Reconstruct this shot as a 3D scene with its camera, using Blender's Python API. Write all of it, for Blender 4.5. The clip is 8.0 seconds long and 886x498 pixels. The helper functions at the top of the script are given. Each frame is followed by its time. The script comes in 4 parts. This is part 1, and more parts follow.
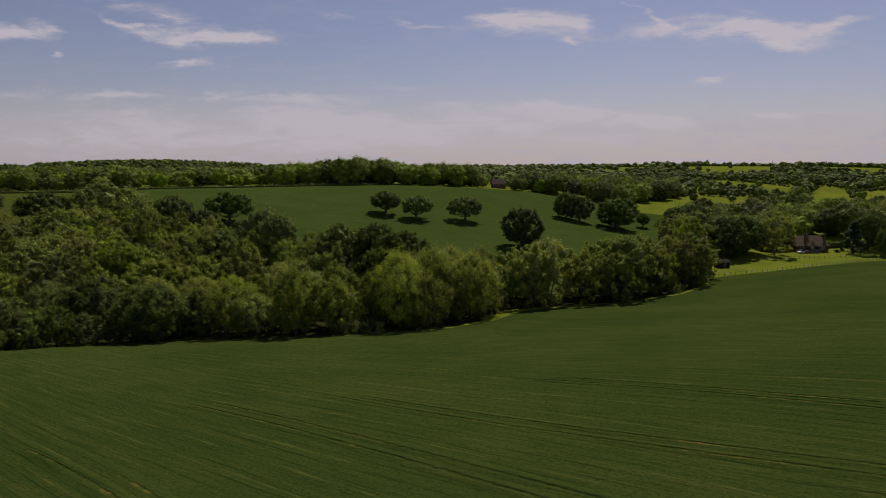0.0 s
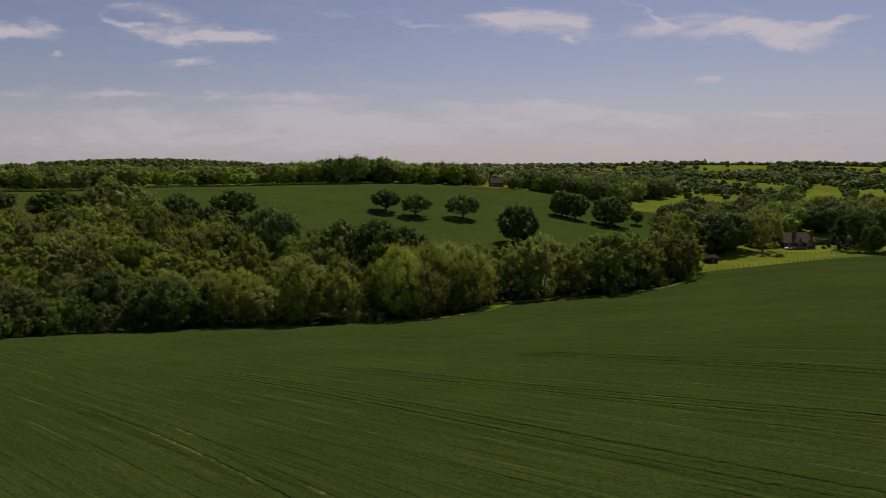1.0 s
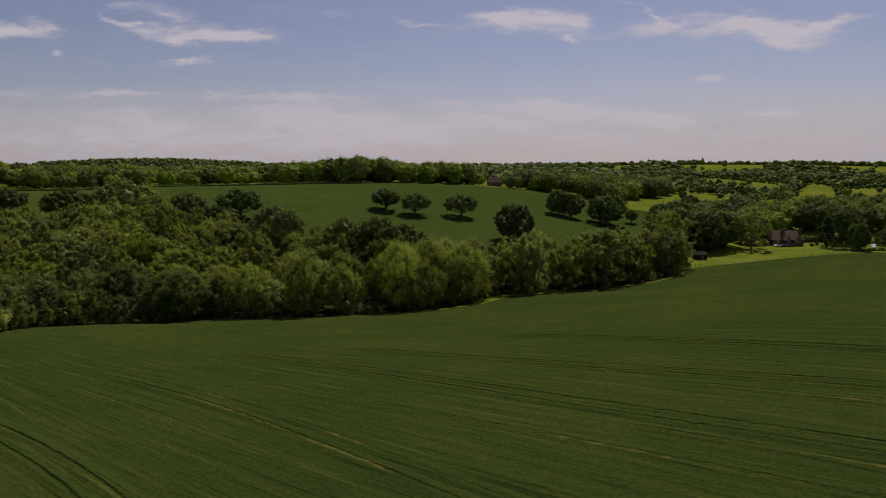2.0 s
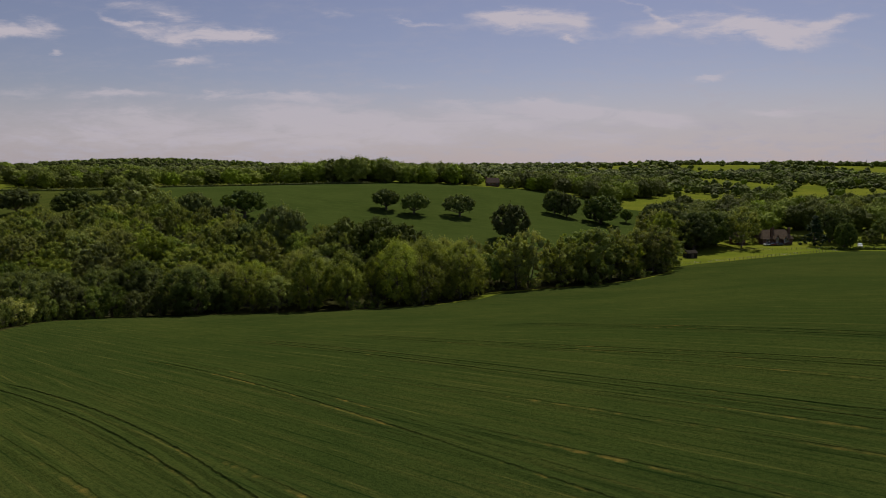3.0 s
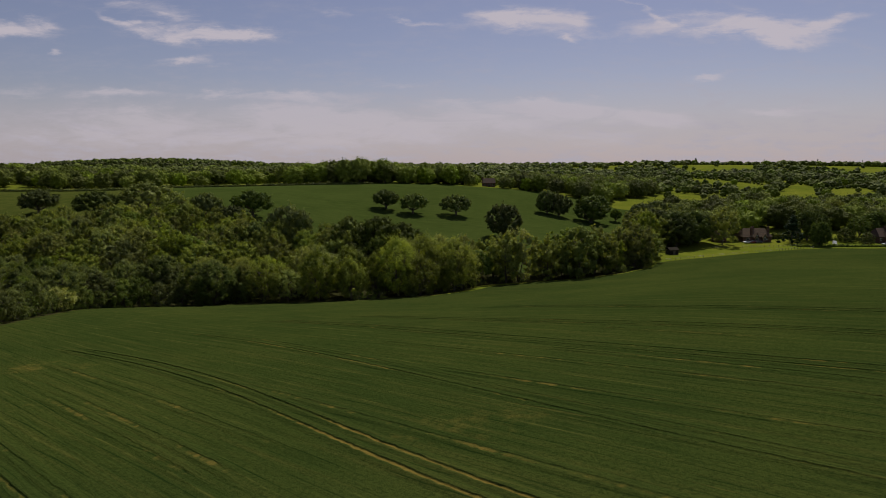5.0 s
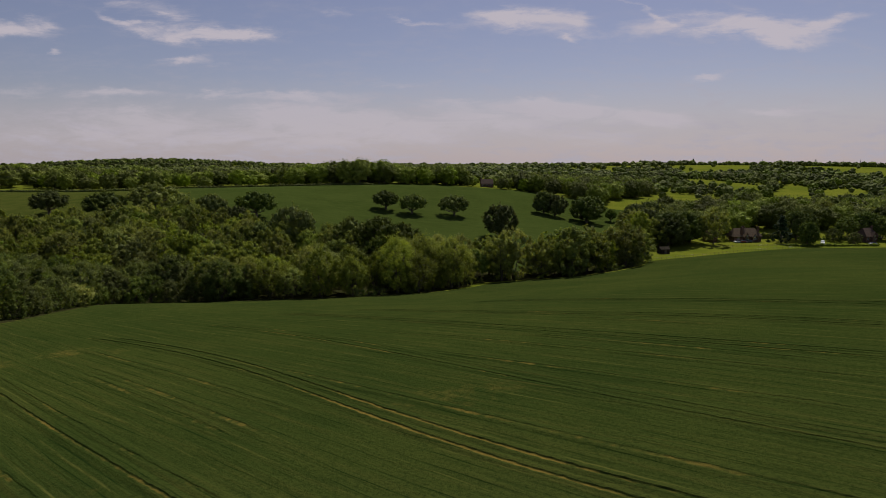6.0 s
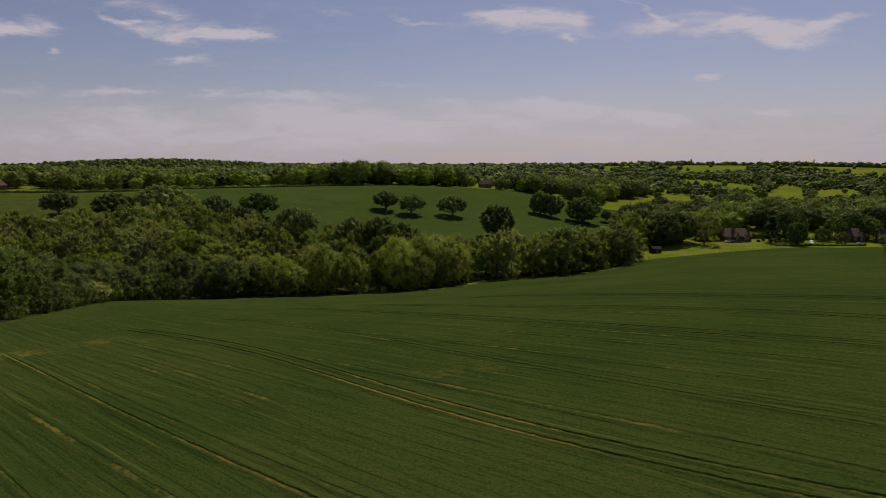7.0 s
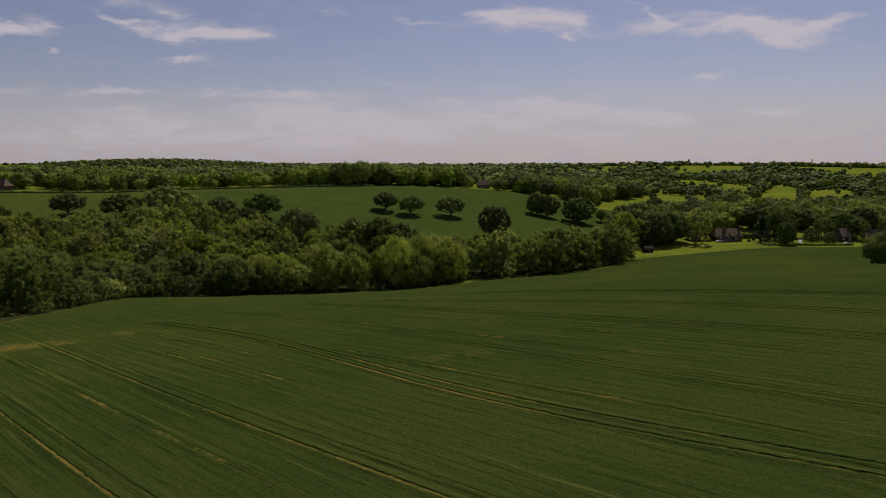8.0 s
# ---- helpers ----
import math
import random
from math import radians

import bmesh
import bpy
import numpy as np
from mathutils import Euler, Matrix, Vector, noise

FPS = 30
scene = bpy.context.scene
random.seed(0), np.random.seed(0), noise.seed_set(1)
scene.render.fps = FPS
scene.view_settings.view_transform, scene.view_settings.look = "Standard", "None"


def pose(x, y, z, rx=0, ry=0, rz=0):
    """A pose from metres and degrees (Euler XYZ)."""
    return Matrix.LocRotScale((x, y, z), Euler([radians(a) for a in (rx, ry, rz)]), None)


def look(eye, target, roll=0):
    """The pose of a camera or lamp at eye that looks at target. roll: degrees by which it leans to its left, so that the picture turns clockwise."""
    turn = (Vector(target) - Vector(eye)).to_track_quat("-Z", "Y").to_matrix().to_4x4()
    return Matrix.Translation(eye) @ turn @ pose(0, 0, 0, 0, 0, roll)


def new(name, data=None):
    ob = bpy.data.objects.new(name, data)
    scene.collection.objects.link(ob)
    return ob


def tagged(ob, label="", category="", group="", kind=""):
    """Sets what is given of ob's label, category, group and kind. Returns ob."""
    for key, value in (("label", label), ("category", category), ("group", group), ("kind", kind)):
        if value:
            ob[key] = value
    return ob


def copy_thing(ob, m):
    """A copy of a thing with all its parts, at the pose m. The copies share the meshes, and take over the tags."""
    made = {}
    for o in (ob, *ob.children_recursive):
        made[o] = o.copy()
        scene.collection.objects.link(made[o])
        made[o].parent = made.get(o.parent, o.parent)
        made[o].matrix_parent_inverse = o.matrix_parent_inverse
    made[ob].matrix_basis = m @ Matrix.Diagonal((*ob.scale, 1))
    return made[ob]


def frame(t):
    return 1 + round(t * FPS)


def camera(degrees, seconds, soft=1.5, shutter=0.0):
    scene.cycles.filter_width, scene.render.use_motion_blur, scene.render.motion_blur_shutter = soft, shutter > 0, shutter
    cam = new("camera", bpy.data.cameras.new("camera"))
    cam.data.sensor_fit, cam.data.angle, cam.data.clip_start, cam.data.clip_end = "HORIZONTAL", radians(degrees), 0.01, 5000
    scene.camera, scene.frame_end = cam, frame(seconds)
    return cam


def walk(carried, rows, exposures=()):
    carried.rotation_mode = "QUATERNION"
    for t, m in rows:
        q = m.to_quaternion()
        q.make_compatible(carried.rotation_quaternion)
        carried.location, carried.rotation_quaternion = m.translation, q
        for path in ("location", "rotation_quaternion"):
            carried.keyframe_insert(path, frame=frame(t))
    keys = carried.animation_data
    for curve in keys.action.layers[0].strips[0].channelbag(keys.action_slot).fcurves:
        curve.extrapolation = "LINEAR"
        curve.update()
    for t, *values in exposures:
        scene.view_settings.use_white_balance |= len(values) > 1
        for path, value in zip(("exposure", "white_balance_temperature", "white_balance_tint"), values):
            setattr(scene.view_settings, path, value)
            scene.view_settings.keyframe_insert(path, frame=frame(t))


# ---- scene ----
cam = camera(70.0, 8.0, 0.8)
METRES, EYE, TILT, LEAN, TURN = 72.0, 20.0, -7.7, 0.0, 0.0
ROWS = [
    (0.0, 0.0000, 0.0000, 0.0000, 0.000, 0.000, -0.000),
    (0.5, 0.0047, -0.0624, -0.0087, -0.007, -0.036, 0.000),
    (1.0, 0.0088, -0.1250, -0.0174, -0.022, -0.079, 0.010),
    (1.5, 0.0128, -0.1869, -0.0254, -0.029, -0.115, 0.020),
    (3.0, 0.0258, -0.3671, -0.0371, -0.057, -0.158, 0.020),
    (3.5, 0.0298, -0.4272, -0.0409, -0.072, -0.165, 0.030),
    (4.0, 0.0337, -0.4876, -0.0442, -0.086, -0.186, 0.040),
    (4.5, 0.0381, -0.5487, -0.0476, -0.100, -0.201, 0.040),
    (6.0, 0.0513, -0.7349, -0.0535, -0.158, -0.229, 0.030),
    (6.5, 0.0554, -0.7987, -0.0542, -0.158, -0.237, 0.020),
    (7.0, 0.0602, -0.8626, -0.0543, -0.179, -0.258, 0.020),
    (7.5, 0.0647, -0.9266, -0.0539, -0.194, -0.272, 0.010),
    (8.0, 0.0693, -0.9904, -0.0546, -0.215, -0.294, 0.010),
]
walk(cam, [(t, pose(0, 0, EYE, TILT, LEAN, TURN) @ pose(METRES * x, METRES * y, METRES * z, 90 + pitch, roll, yaw)) for t, x, y, z, yaw, pitch, roll in ROWS])


# ---- world, sun ----
SUN_EL, SUN_AZ = 50.0, 20.0      # degrees above the horizon; clockwise from +y
sun_dir = Vector((math.sin(radians(SUN_AZ)) * math.cos(radians(SUN_EL)), math.cos(radians(SUN_AZ)) * math.cos(radians(SUN_EL)), math.sin(radians(SUN_EL))))
sun = new("sun", bpy.data.lights.new("sun", "SUN"))
sun.data.energy, sun.data.angle, sun.data.color = 3.75, radians(0.6), (1.0, 0.93, 0.8)
sun.matrix_world = look((0, 0, 300), Vector((0, 0, 300)) - sun_dir)
scene.view_settings.exposure = 0.0


class Nodes:
    """Short hand for a node tree."""

    def __init__(self, tree):
        self.tree, self.n, self.l = tree, tree.nodes, tree.links
        self.n.clear()

    def put(self, socket, value):
        if isinstance(value, bpy.types.NodeSocket):
            self.l.new(value, socket)
        else:
            socket.default_value = value

    def add(self, kind, ins=None):
        node = self.n.new(kind)
        for key, value in (ins or {}).items():
            self.put(node.inputs[key], value)
        return node

    def math(self, op, a, b=0.0, c=0.0, clamp=False):
        node = self.add("ShaderNodeMath", {0: a, 1: b, 2: c})
        node.operation, node.use_clamp = op, clamp
        return node.outputs[0]

    def ramp(self, value, lo, hi, a=0.0, b=1.0):
        if not isinstance(lo, bpy.types.NodeSocket) and lo > hi:
            lo, hi, a, b = hi, lo, b, a
        node = self.add("ShaderNodeMapRange", {0: value, 1: lo, 2: hi, 3: a, 4: b})
        node.interpolation_type = "SMOOTHSTEP"
        return node.outputs[0]

    def mix(self, fac, a, b, blend="MIX"):
        node = self.add("ShaderNodeMix")
        node.data_type, node.blend_type = "RGBA", blend
        self.put(node.inputs[0], fac), self.put(node.inputs[6], a), self.put(node.inputs[7], b)
        return node.outputs[2]

    def noise(self, vector, scale, detail=4.0, rough=0.55, distortion=0.0):
        node = self.add("ShaderNodeTexNoise", {"Vector": vector, "Scale": scale, "Detail": detail, "Roughness": rough, "Distortion": distortion})
        return node.outputs[0]

    def scaled(self, vector, sx, sy, sz, rz=0.0):
        return self.add("ShaderNodeMapping", {0: vector, 2: (0, 0, rz), 3: (sx, sy, sz)}).outputs[0]


world = bpy.data.worlds.new("sky")
scene.world = world
world.use_nodes = True
W = Nodes(world.node_tree)
way = W.add("ShaderNodeTexCoord").outputs["Generated"]
nishita = W.add("ShaderNodeTexSky")
nishita.sky_type, nishita.sun_disc, nishita.sun_elevation, nishita.sun_rotation = "NISHITA", False, radians(SUN_EL), radians(SUN_AZ)
nishita.altitude, nishita.air_density, nishita.dust_density, nishita.ozone_density = 50.0, 1.0, 0.5, 1.5
sky = nishita.outputs[0]
xyz = W.add("ShaderNodeSeparateXYZ", {0: way})
ahead = W.math("MAXIMUM", W.math("ABSOLUTE", xyz.outputs[1]), 0.15)
su, sv = W.math("DIVIDE", xyz.outputs[0], ahead), W.math("DIVIDE", xyz.outputs[2], ahead)
plane = W.add("ShaderNodeCombineXYZ", {0: su, 1: sv, 2: 0.0}).outputs[0]
wisp = W.noise(W.scaled(plane, 5.0, 26.0, 1.0, -0.06), 1.6, 8.0, 0.62, 0.6)
fine = W.noise(W.scaled(plane, 14.0, 48.0, 1.0, 0.1), 2.1, 6.0, 0.6, 0.3)


bend_u = W.math("MULTIPLY", W.math("SUBTRACT", W.noise(W.scaled(plane, 9.0, 26.0, 1.0, 0.1), 1.3, 5.0, 0.6), 0.5), 0.085)
bend_v = W.math("MULTIPLY", W.math("SUBTRACT", W.noise(W.scaled(plane, 7.0, 20.0, 3.0, -0.2), 2.1, 6.0, 0.65), 0.5), 0.034)
cloud_u, cloud_v = W.math("ADD", su, bend_u), W.math("ADD", sv, bend_v)


def cloud(u, v, wide, tall, lean, strength):
    """A soft streak of cloud round one direction of the sky."""
    du, dv = W.math("SUBTRACT", cloud_u, u), W.math("SUBTRACT", cloud_v, v)
    dv = W.math("SUBTRACT", dv, W.math("MULTIPLY", du, lean))
    a, b = W.math("DIVIDE", du, wide), W.math("DIVIDE", dv, tall)
    r = W.math("ADD", W.math("MULTIPLY", a, a), W.math("MULTIPLY", b, b))
    return W.math("MULTIPLY", W.math("EXPONENT", W.math("MULTIPLY", r, -1.0)), strength)


CLOUDS = [
    (-0.660, 0.2002, 0.029, 0.0134, 0, 1.10),
    (-0.611, 0.1994, 0.027, 0.0152, -0.1, 1.10),
    (-0.596, 0.1652, 0.013, 0.0054, 0, 0.80),
    (-0.489, 0.2110, 0.036, 0.0080, -0.38, 0.65),
    (-0.447, 0.1977, 0.045, 0.0134, -0.2, 1.00),
    (-0.383, 0.1911, 0.054, 0.0107, -0.03, 1.05),
    (-0.301, 0.1902, 0.054, 0.0107, -0, 1.25),
    (-0.453, 0.2324, 0.085, 0.0116, -0.16, 0.75),
    (-0.407, 0.2193, 0.036, 0.0089, -0.2, 0.60),
    (-0.398, 0.1526, 0.038, 0.0063, 0.08, 0.95),
    (-0.346, 0.1475, 0.045, 0.0045, -0, 0.30),
    (-0.068, 0.2118, 0.023, 0.0045, -0.15, 0.85),
    (-0.021, 0.2077, 0.054, 0.0045, -0.02, 0.50),
    (-0.158, 0.2226, 0.027, 0.0071, -0.1, 0.40),
    (0.082, 0.2193, 0.045, 0.0098, -0.05, 0.85),
    (0.138, 0.2093, 0.067, 0.0196, -0.04, 1.30),
    (0.186, 0.1861, 0.020, 0.0071, -0.4, 0.70),
    (0.199, 0.2110, 0.022, 0.0143, 0, 0.60),
    (0.305, 0.2291, 0.054, 0.0045, -0.45, 0.60),
    (0.332, 0.2002, 0.071, 0.0125, 0.05, 0.65),
    (0.418, 0.2110, 0.080, 0.0143, -0.05, 0.95),
    (0.505, 0.1977, 0.076, 0.0214, -0.08, 1.30),
    (0.590, 0.2077, 0.054, 0.0098, 0.2, 1.10),
    (0.523, 0.1794, 0.040, 0.0080, -0.05, 0.70),
    (0.230, 0.1861, 0.054, 0.0063, 0, 0.40),
    (0.405, 0.1272, 0.023, 0.0071, 0.18, 1.00),
    (-0.505, 0.1026, 0.067, 0.0072, 0.03, 1.12),
    (-0.658, 0.1077, 0.059, 0.0082, -0.05, 0.62),
    (-0.353, 0.1009, 0.050, 0.0052, -0, 0.75),
    (-0.213, 0.0992, 0.088, 0.0082, -0.03, 1.00),
    (-0.073, 0.1162, 0.059, 0.0041, 0, 0.50),
    (-0.451, 0.0709, 0.069, 0.0144, -0.06, 0.88),
    (-0.549, 0.0476, 0.197, 0.0267, -0, 0.69),
    (-0.266, 0.0709, 0.069, 0.0144, -0.1, 1.06),
    (-0.153, 0.0649, 0.108, 0.0206, -0.12, 1.00),
    (-0.074, 0.0476, 0.147, 0.0246, -0, 0.94),
    (0.031, 0.0881, 0.059, 0.0082, 0, 0.75),
    (0.084, 0.0649, 0.078, 0.0185, -0.1, 1.00),
    (0.176, 0.0898, 0.059, 0.0082, 0.05, 1.19),
    (0.198, 0.0735, 0.059, 0.0123, 0, 0.88),
    (0.268, 0.0735, 0.078, 0.0144, -0.05, 0.88),
    (0.347, 0.0649, 0.044, 0.0164, 0, 1.06),
    (0.243, 0.0346, 0.118, 0.0185, 0, 0.62),
    (0.505, 0.0735, 0.059, 0.0082, 0.05, 1.06),
    (0.481, 0.0381, 0.040, 0.0082, 0.1, 0.62),
    (-0.312, 0.0346, 0.245, 0.0246, 0, 0.69),
    (0.583, 0.0821, 0.050, 0.0062, 0.1, 0.50),
]
total = 0.0
for spec in CLOUDS:
    total = W.math("ADD", total, cloud(*spec))
grain = W.math("ADD", W.math("MULTIPLY", wisp, 0.6), W.math("MULTIPLY", fine, 0.4))
curl = W.noise(W.scaled(plane, 4.0, 17.0, 1.0, -0.03), 2.3, 6.0, 0.62, 0.9)
body = W.math("ADD", W.math("MULTIPLY", total, W.ramp(curl, 0.32, 0.62, 0.5, 1.1)), W.math("MULTIPLY", W.math("SUBTRACT", grain, 0.5), 1.3))
streaks = W.math("MULTIPLY", W.ramp(body, 0.1, 1.2), W.ramp(sv, 0.07, 0.16, 0.52, 0.86))
faint = W.math("MULTIPLY", W.ramp(grain, 0.44, 0.72), W.ramp(sv, 0.05, 0.2, 0.4, 0.14))
veil = W.math("ADD", W.math("ADD", W.ramp(cloud_v, 0.035, 0.135, 0.62, 0.03), 0.05), faint)
sky_col = W.mix(1.0, sky, (0.56, 0.475, 0.535, 1.0), "MULTIPLY")
sky_col = W.mix(W.math("MINIMUM", veil, 1.0), sky_col, (4.05, 3.78, 4.3, 1.0))
sky_col = W.mix(streaks, sky_col, (5.25, 4.75, 5.2, 1.0))
W.add("ShaderNodeOutputWorld", {0: W.add("ShaderNodeBackground", {0: sky_col, 1: 0.1}).outputs[0]})


# ---- materials ----
def material(name):
    m = bpy.data.materials.new(name)
    m.use_nodes = True
    return m, Nodes(m.node_tree)


def finish(k, colour, rough=0.8, bump=None, strength=0.4, distance=0.05, metal=0.0, spec=0.3):
    ins = {"Base Color": colour, "Roughness": rough, "Metallic": metal, "Specular IOR Level": spec}
    if bump is not None:
        ins["Normal"] = k.add("ShaderNodeBump", {"Height": bump, "Strength": strength, "Distance": distance}).outputs[0]
    bsdf = k.add("ShaderNodeBsdfPrincipled", ins)
    k.add("ShaderNodeOutputMaterial", {0: bsdf.outputs[0]})
    return bsdf


def leaf_material(name, dark, light, through_part=0.35, joined_crowns=False):
    """Leaves: each one its own shade, each tree its own tint, light shining through."""
    m, k = material(name)
    one = k.add("ShaderNodeNewGeometry").outputs["Random Per Island"]
    if joined_crowns:
        node = k.add("ShaderNodeAttribute")
        node.attribute_name = "tone"
        tree = node.outputs["Fac"]
    else:
        tree = k.add("ShaderNodeObjectInfo").outputs["Random"]
    place = k.add("ShaderNodeTexCoord").outputs["Object"]
    blotch = k.noise(place, 0.6, 3.0)
    t = k.math("ADD", k.math("MULTIPLY", one, 0.65), k.math("MULTIPLY", k.ramp(blotch, 0.3, 0.7), 0.35))
    col = k.mix(t, (*dark, 1), (*light, 1))
    other = k.math("FRACT", k.math("MULTIPLY", tree, 7.31))
    tint = k.add("ShaderNodeHueSaturation", {"Hue": k.math("MULTIPLY_ADD", other, 0.022, 0.492), "Saturation": k.math("MULTIPLY_ADD", other, 0.2, 0.86),
                                             "Value": k.math("MULTIPLY_ADD", tree, 0.85, 0.8), "Color": col}).outputs[0]
    bsdf = k.add("ShaderNodeBsdfPrincipled", {"Base Color": tint, "Roughness": 0.7, "Specular IOR Level": 0.08})
    lit = k.add("ShaderNodeBsdfTranslucent", {0: k.mix(1.0, tint, (1.2, 1.16, 0.55, 1), "MULTIPLY")})
    mixed = k.add("ShaderNodeMixShader", {0: through_part, 1: bsdf.outputs[0], 2: lit.outputs[0]})
    k.add("ShaderNodeOutputMaterial", {0: mixed.outputs[0]})
    return m


OAK = leaf_material("oak_leaves", (0.044, 0.067, 0.014), (0.15, 0.185, 0.034), 0.32)
ASH = leaf_material("ash_leaves", (0.078, 0.11, 0.022), (0.30, 0.318, 0.05), 0.38)
WILLOW = leaf_material("willow_leaves", (0.11, 0.135, 0.028), (0.3, 0.32, 0.056), 0.4)
HEDGE = leaf_material("hedge_leaves", (0.072, 0.102, 0.021), (0.25, 0.288, 0.056), 0.38)
FIR = leaf_material("conifer_needles", (0.012, 0.024, 0.01), (0.035, 0.055, 0.02), 0.12)
BLOSSOM = leaf_material("elder_blossom", (0.12, 0.15, 0.03), (0.34, 0.36, 0.075), 0.3)
FARLEAF = leaf_material("far_leaves", (0.033, 0.05, 0.007), (0.165, 0.198, 0.023), 0.22, True)
# closed dome crowns: leaf colour darkened for the self-shade they lack
SHADED_DOME = leaf_material("shaded_dome_leaves", (0.05, 0.075, 0.01), (0.235, 0.28, 0.028), 0.25)
# dome oaks: self-shade put into the colour; dark_oaks simply are this dark
DARK_SHADED_OAK = leaf_material("dark_shaded_oak_leaves", (0.034, 0.047, 0.008), (0.12, 0.138, 0.018), 0.2)
THORN = leaf_material("hawthorn_leaves", (0.05, 0.075, 0.017), (0.17, 0.2, 0.04), 0.35)


def bark_material():
    m, k = material("bark")
    place = k.add("ShaderNodeTexCoord").outputs["Object"]
    ridges = k.noise(k.scaled(place, 1.0, 1.0, 0.2), 6.0, 6.0, 0.7)
    col = k.mix(ridges, (0.05, 0.04, 0.03, 1), (0.17, 0.14, 0.1, 1))
    finish(k, col, 0.9, ridges, 0.7, 0.05)
    return m


BARK = bark_material()


def plain_material(name, a, b, scale=3.0, rough=0.8, bump=0.3, stretch=(1, 1, 1), spec=0.3, metal=0.0):
    m, k = material(name)
    place = k.add("ShaderNodeTexCoord").outputs["Object"]
    big = k.noise(k.scaled(place, *stretch), scale * 0.25, 4.0)
    small = k.noise(k.scaled(place, *stretch), scale * 4.0, 4.0)
    t = k.math("ADD", k.math("MULTIPLY", k.ramp(big, 0.3, 0.7), 0.6), k.math("MULTIPLY", small, 0.4))
    finish(k, k.mix(t, (*a, 1), (*b, 1)), rough, small, bump, 0.02, metal, spec)
    return m


def ground_material():
    """Crop, meadow, woodland floor and trodden soil, by the ground's own layers."""
    m, k = material("ground")
    layer = {}
    for n in ("crop", "wood", "bare", "hillcrop", "rough"):
        node = k.add("ShaderNodeAttribute")
        node.attribute_name = n
        layer[n] = node.outputs["Fac"]
    place = k.add("ShaderNodeTexCoord").outputs["Object"]
    edge = k.math("MULTIPLY", k.math("SUBTRACT", k.noise(place, 0.7, 5.0), 0.5), 0.45)
    # rows run one way over the crop
    rows = k.scaled(place, 1.0, 1.0, 1.0, ROW_TURN)
    long_rows = k.noise(k.scaled(rows, 0.035, 1.1, 0.3), 1.0, 5.0, 0.7, 0.15)
    mid_rows = k.noise(k.scaled(rows, 0.12, 2.4, 0.6), 1.0, 4.0, 0.6)
    tuft = k.noise(place, 3.2, 5.0, 0.75)
    blade = k.noise(place, 11.0, 3.0, 0.7)
    patch = k.noise(place, 0.028, 4.0, 0.6)
    crop = k.mix(k.ramp(patch, 0.35, 0.65), (0.0338, 0.0514, 0.0113, 1), (0.0465, 0.0627, 0.0133, 1))
    crop = k.mix(k.math("MULTIPLY", k.ramp(long_rows, 0.45, 0.7), 0.5), crop, (0.0694, 0.0728, 0.0170, 1))
    crop = k.mix(k.math("MULTIPLY", k.ramp(mid_rows, 0.5, 0.3), 0.5), crop, (0.0187, 0.0328, 0.0077, 1))
    crop = k.mix(k.math("MULTIPLY", k.ramp(tuft, 0.56, 0.34), 0.5), crop, (0.0117, 0.0229, 0.0063, 1))
    crop = k.mix(k.math("MULTIPLY", k.ramp(blade, 0.55, 0.8), 0.3), crop, (0.0887, 0.0998, 0.0253, 1))
    across = k.add("ShaderNodeSeparateXYZ", {0: rows}).outputs[1]
    wander = k.math("MULTIPLY", k.noise(k.scaled(rows, 0.02, 0.1, 0.0), 1.0, 4.0), 3.6)

    def lines(gap, thin, where):
        """Thin lines with the rows, coming and going."""
        t = k.math("ABSOLUTE", k.math("SUBTRACT", k.math("FRACT", k.math("DIVIDE", k.math("ADD", across, wander), gap)), 0.5))
        return k.math("MULTIPLY", k.ramp(t, 0.0, thin, 1.0, 0.0), where)

    broken = k.ramp(k.noise(k.scaled(rows, 0.07, 1.3, 0.0), 1.0, 5.0, 0.75), 0.42, 0.6)
    other = k.ramp(k.noise(k.scaled(rows, 0.045, 0.4, 0.0), 1.7, 5.0, 0.75), 0.46, 0.64)
    crop = k.mix(k.math("MULTIPLY", lines(3.0, 0.06, other), 0.75), crop, (0.0956, 0.0982, 0.0227, 1))
    crop = k.mix(k.math("MULTIPLY", lines(1.5, 0.09, broken), 0.85), crop, (0.0107, 0.0235, 0.0057, 1))
    soil = k.mix(k.noise(place, 2.5, 5.0, 0.7), (0.13, 0.094, 0.02, 1), (0.27, 0.195, 0.045, 1))
    crop = k.mix(k.ramp(k.math("ADD", layer["bare"], k.math("MULTIPLY", k.math("SUBTRACT", k.noise(place, 0.8, 5.0), 0.5), 0.9)), 0.25, 1.05, 0.0, 0.85), crop, soil)
    # pasture on the hill, mown fine
    hill = k.mix(k.ramp(patch, 0.3, 0.7), (0.0391, 0.0595, 0.0127, 1), (0.0510, 0.0723, 0.0161, 1))
    hill = k.mix(k.math("MULTIPLY", k.ramp(k.noise(k.scaled(place, 0.05, 0.5, 1, 0.35), 1.0, 4.0), 0.45, 0.7), 0.6), hill, (0.0638, 0.0833, 0.0204, 1))
    hill = k.mix(k.math("MULTIPLY", k.ramp(k.noise(k.scaled(place, 0.03, 0.9, 1, 0.42), 1.0, 5.0, 0.7), 0.5, 0.3), 0.5), hill, (0.028, 0.046, 0.01, 1))
    hill = k.mix(k.math("MULTIPLY", k.ramp(k.noise(place, 0.9, 5.0, 0.7), 0.52, 0.75), 0.3), hill, (0.07, 0.085, 0.02, 1))
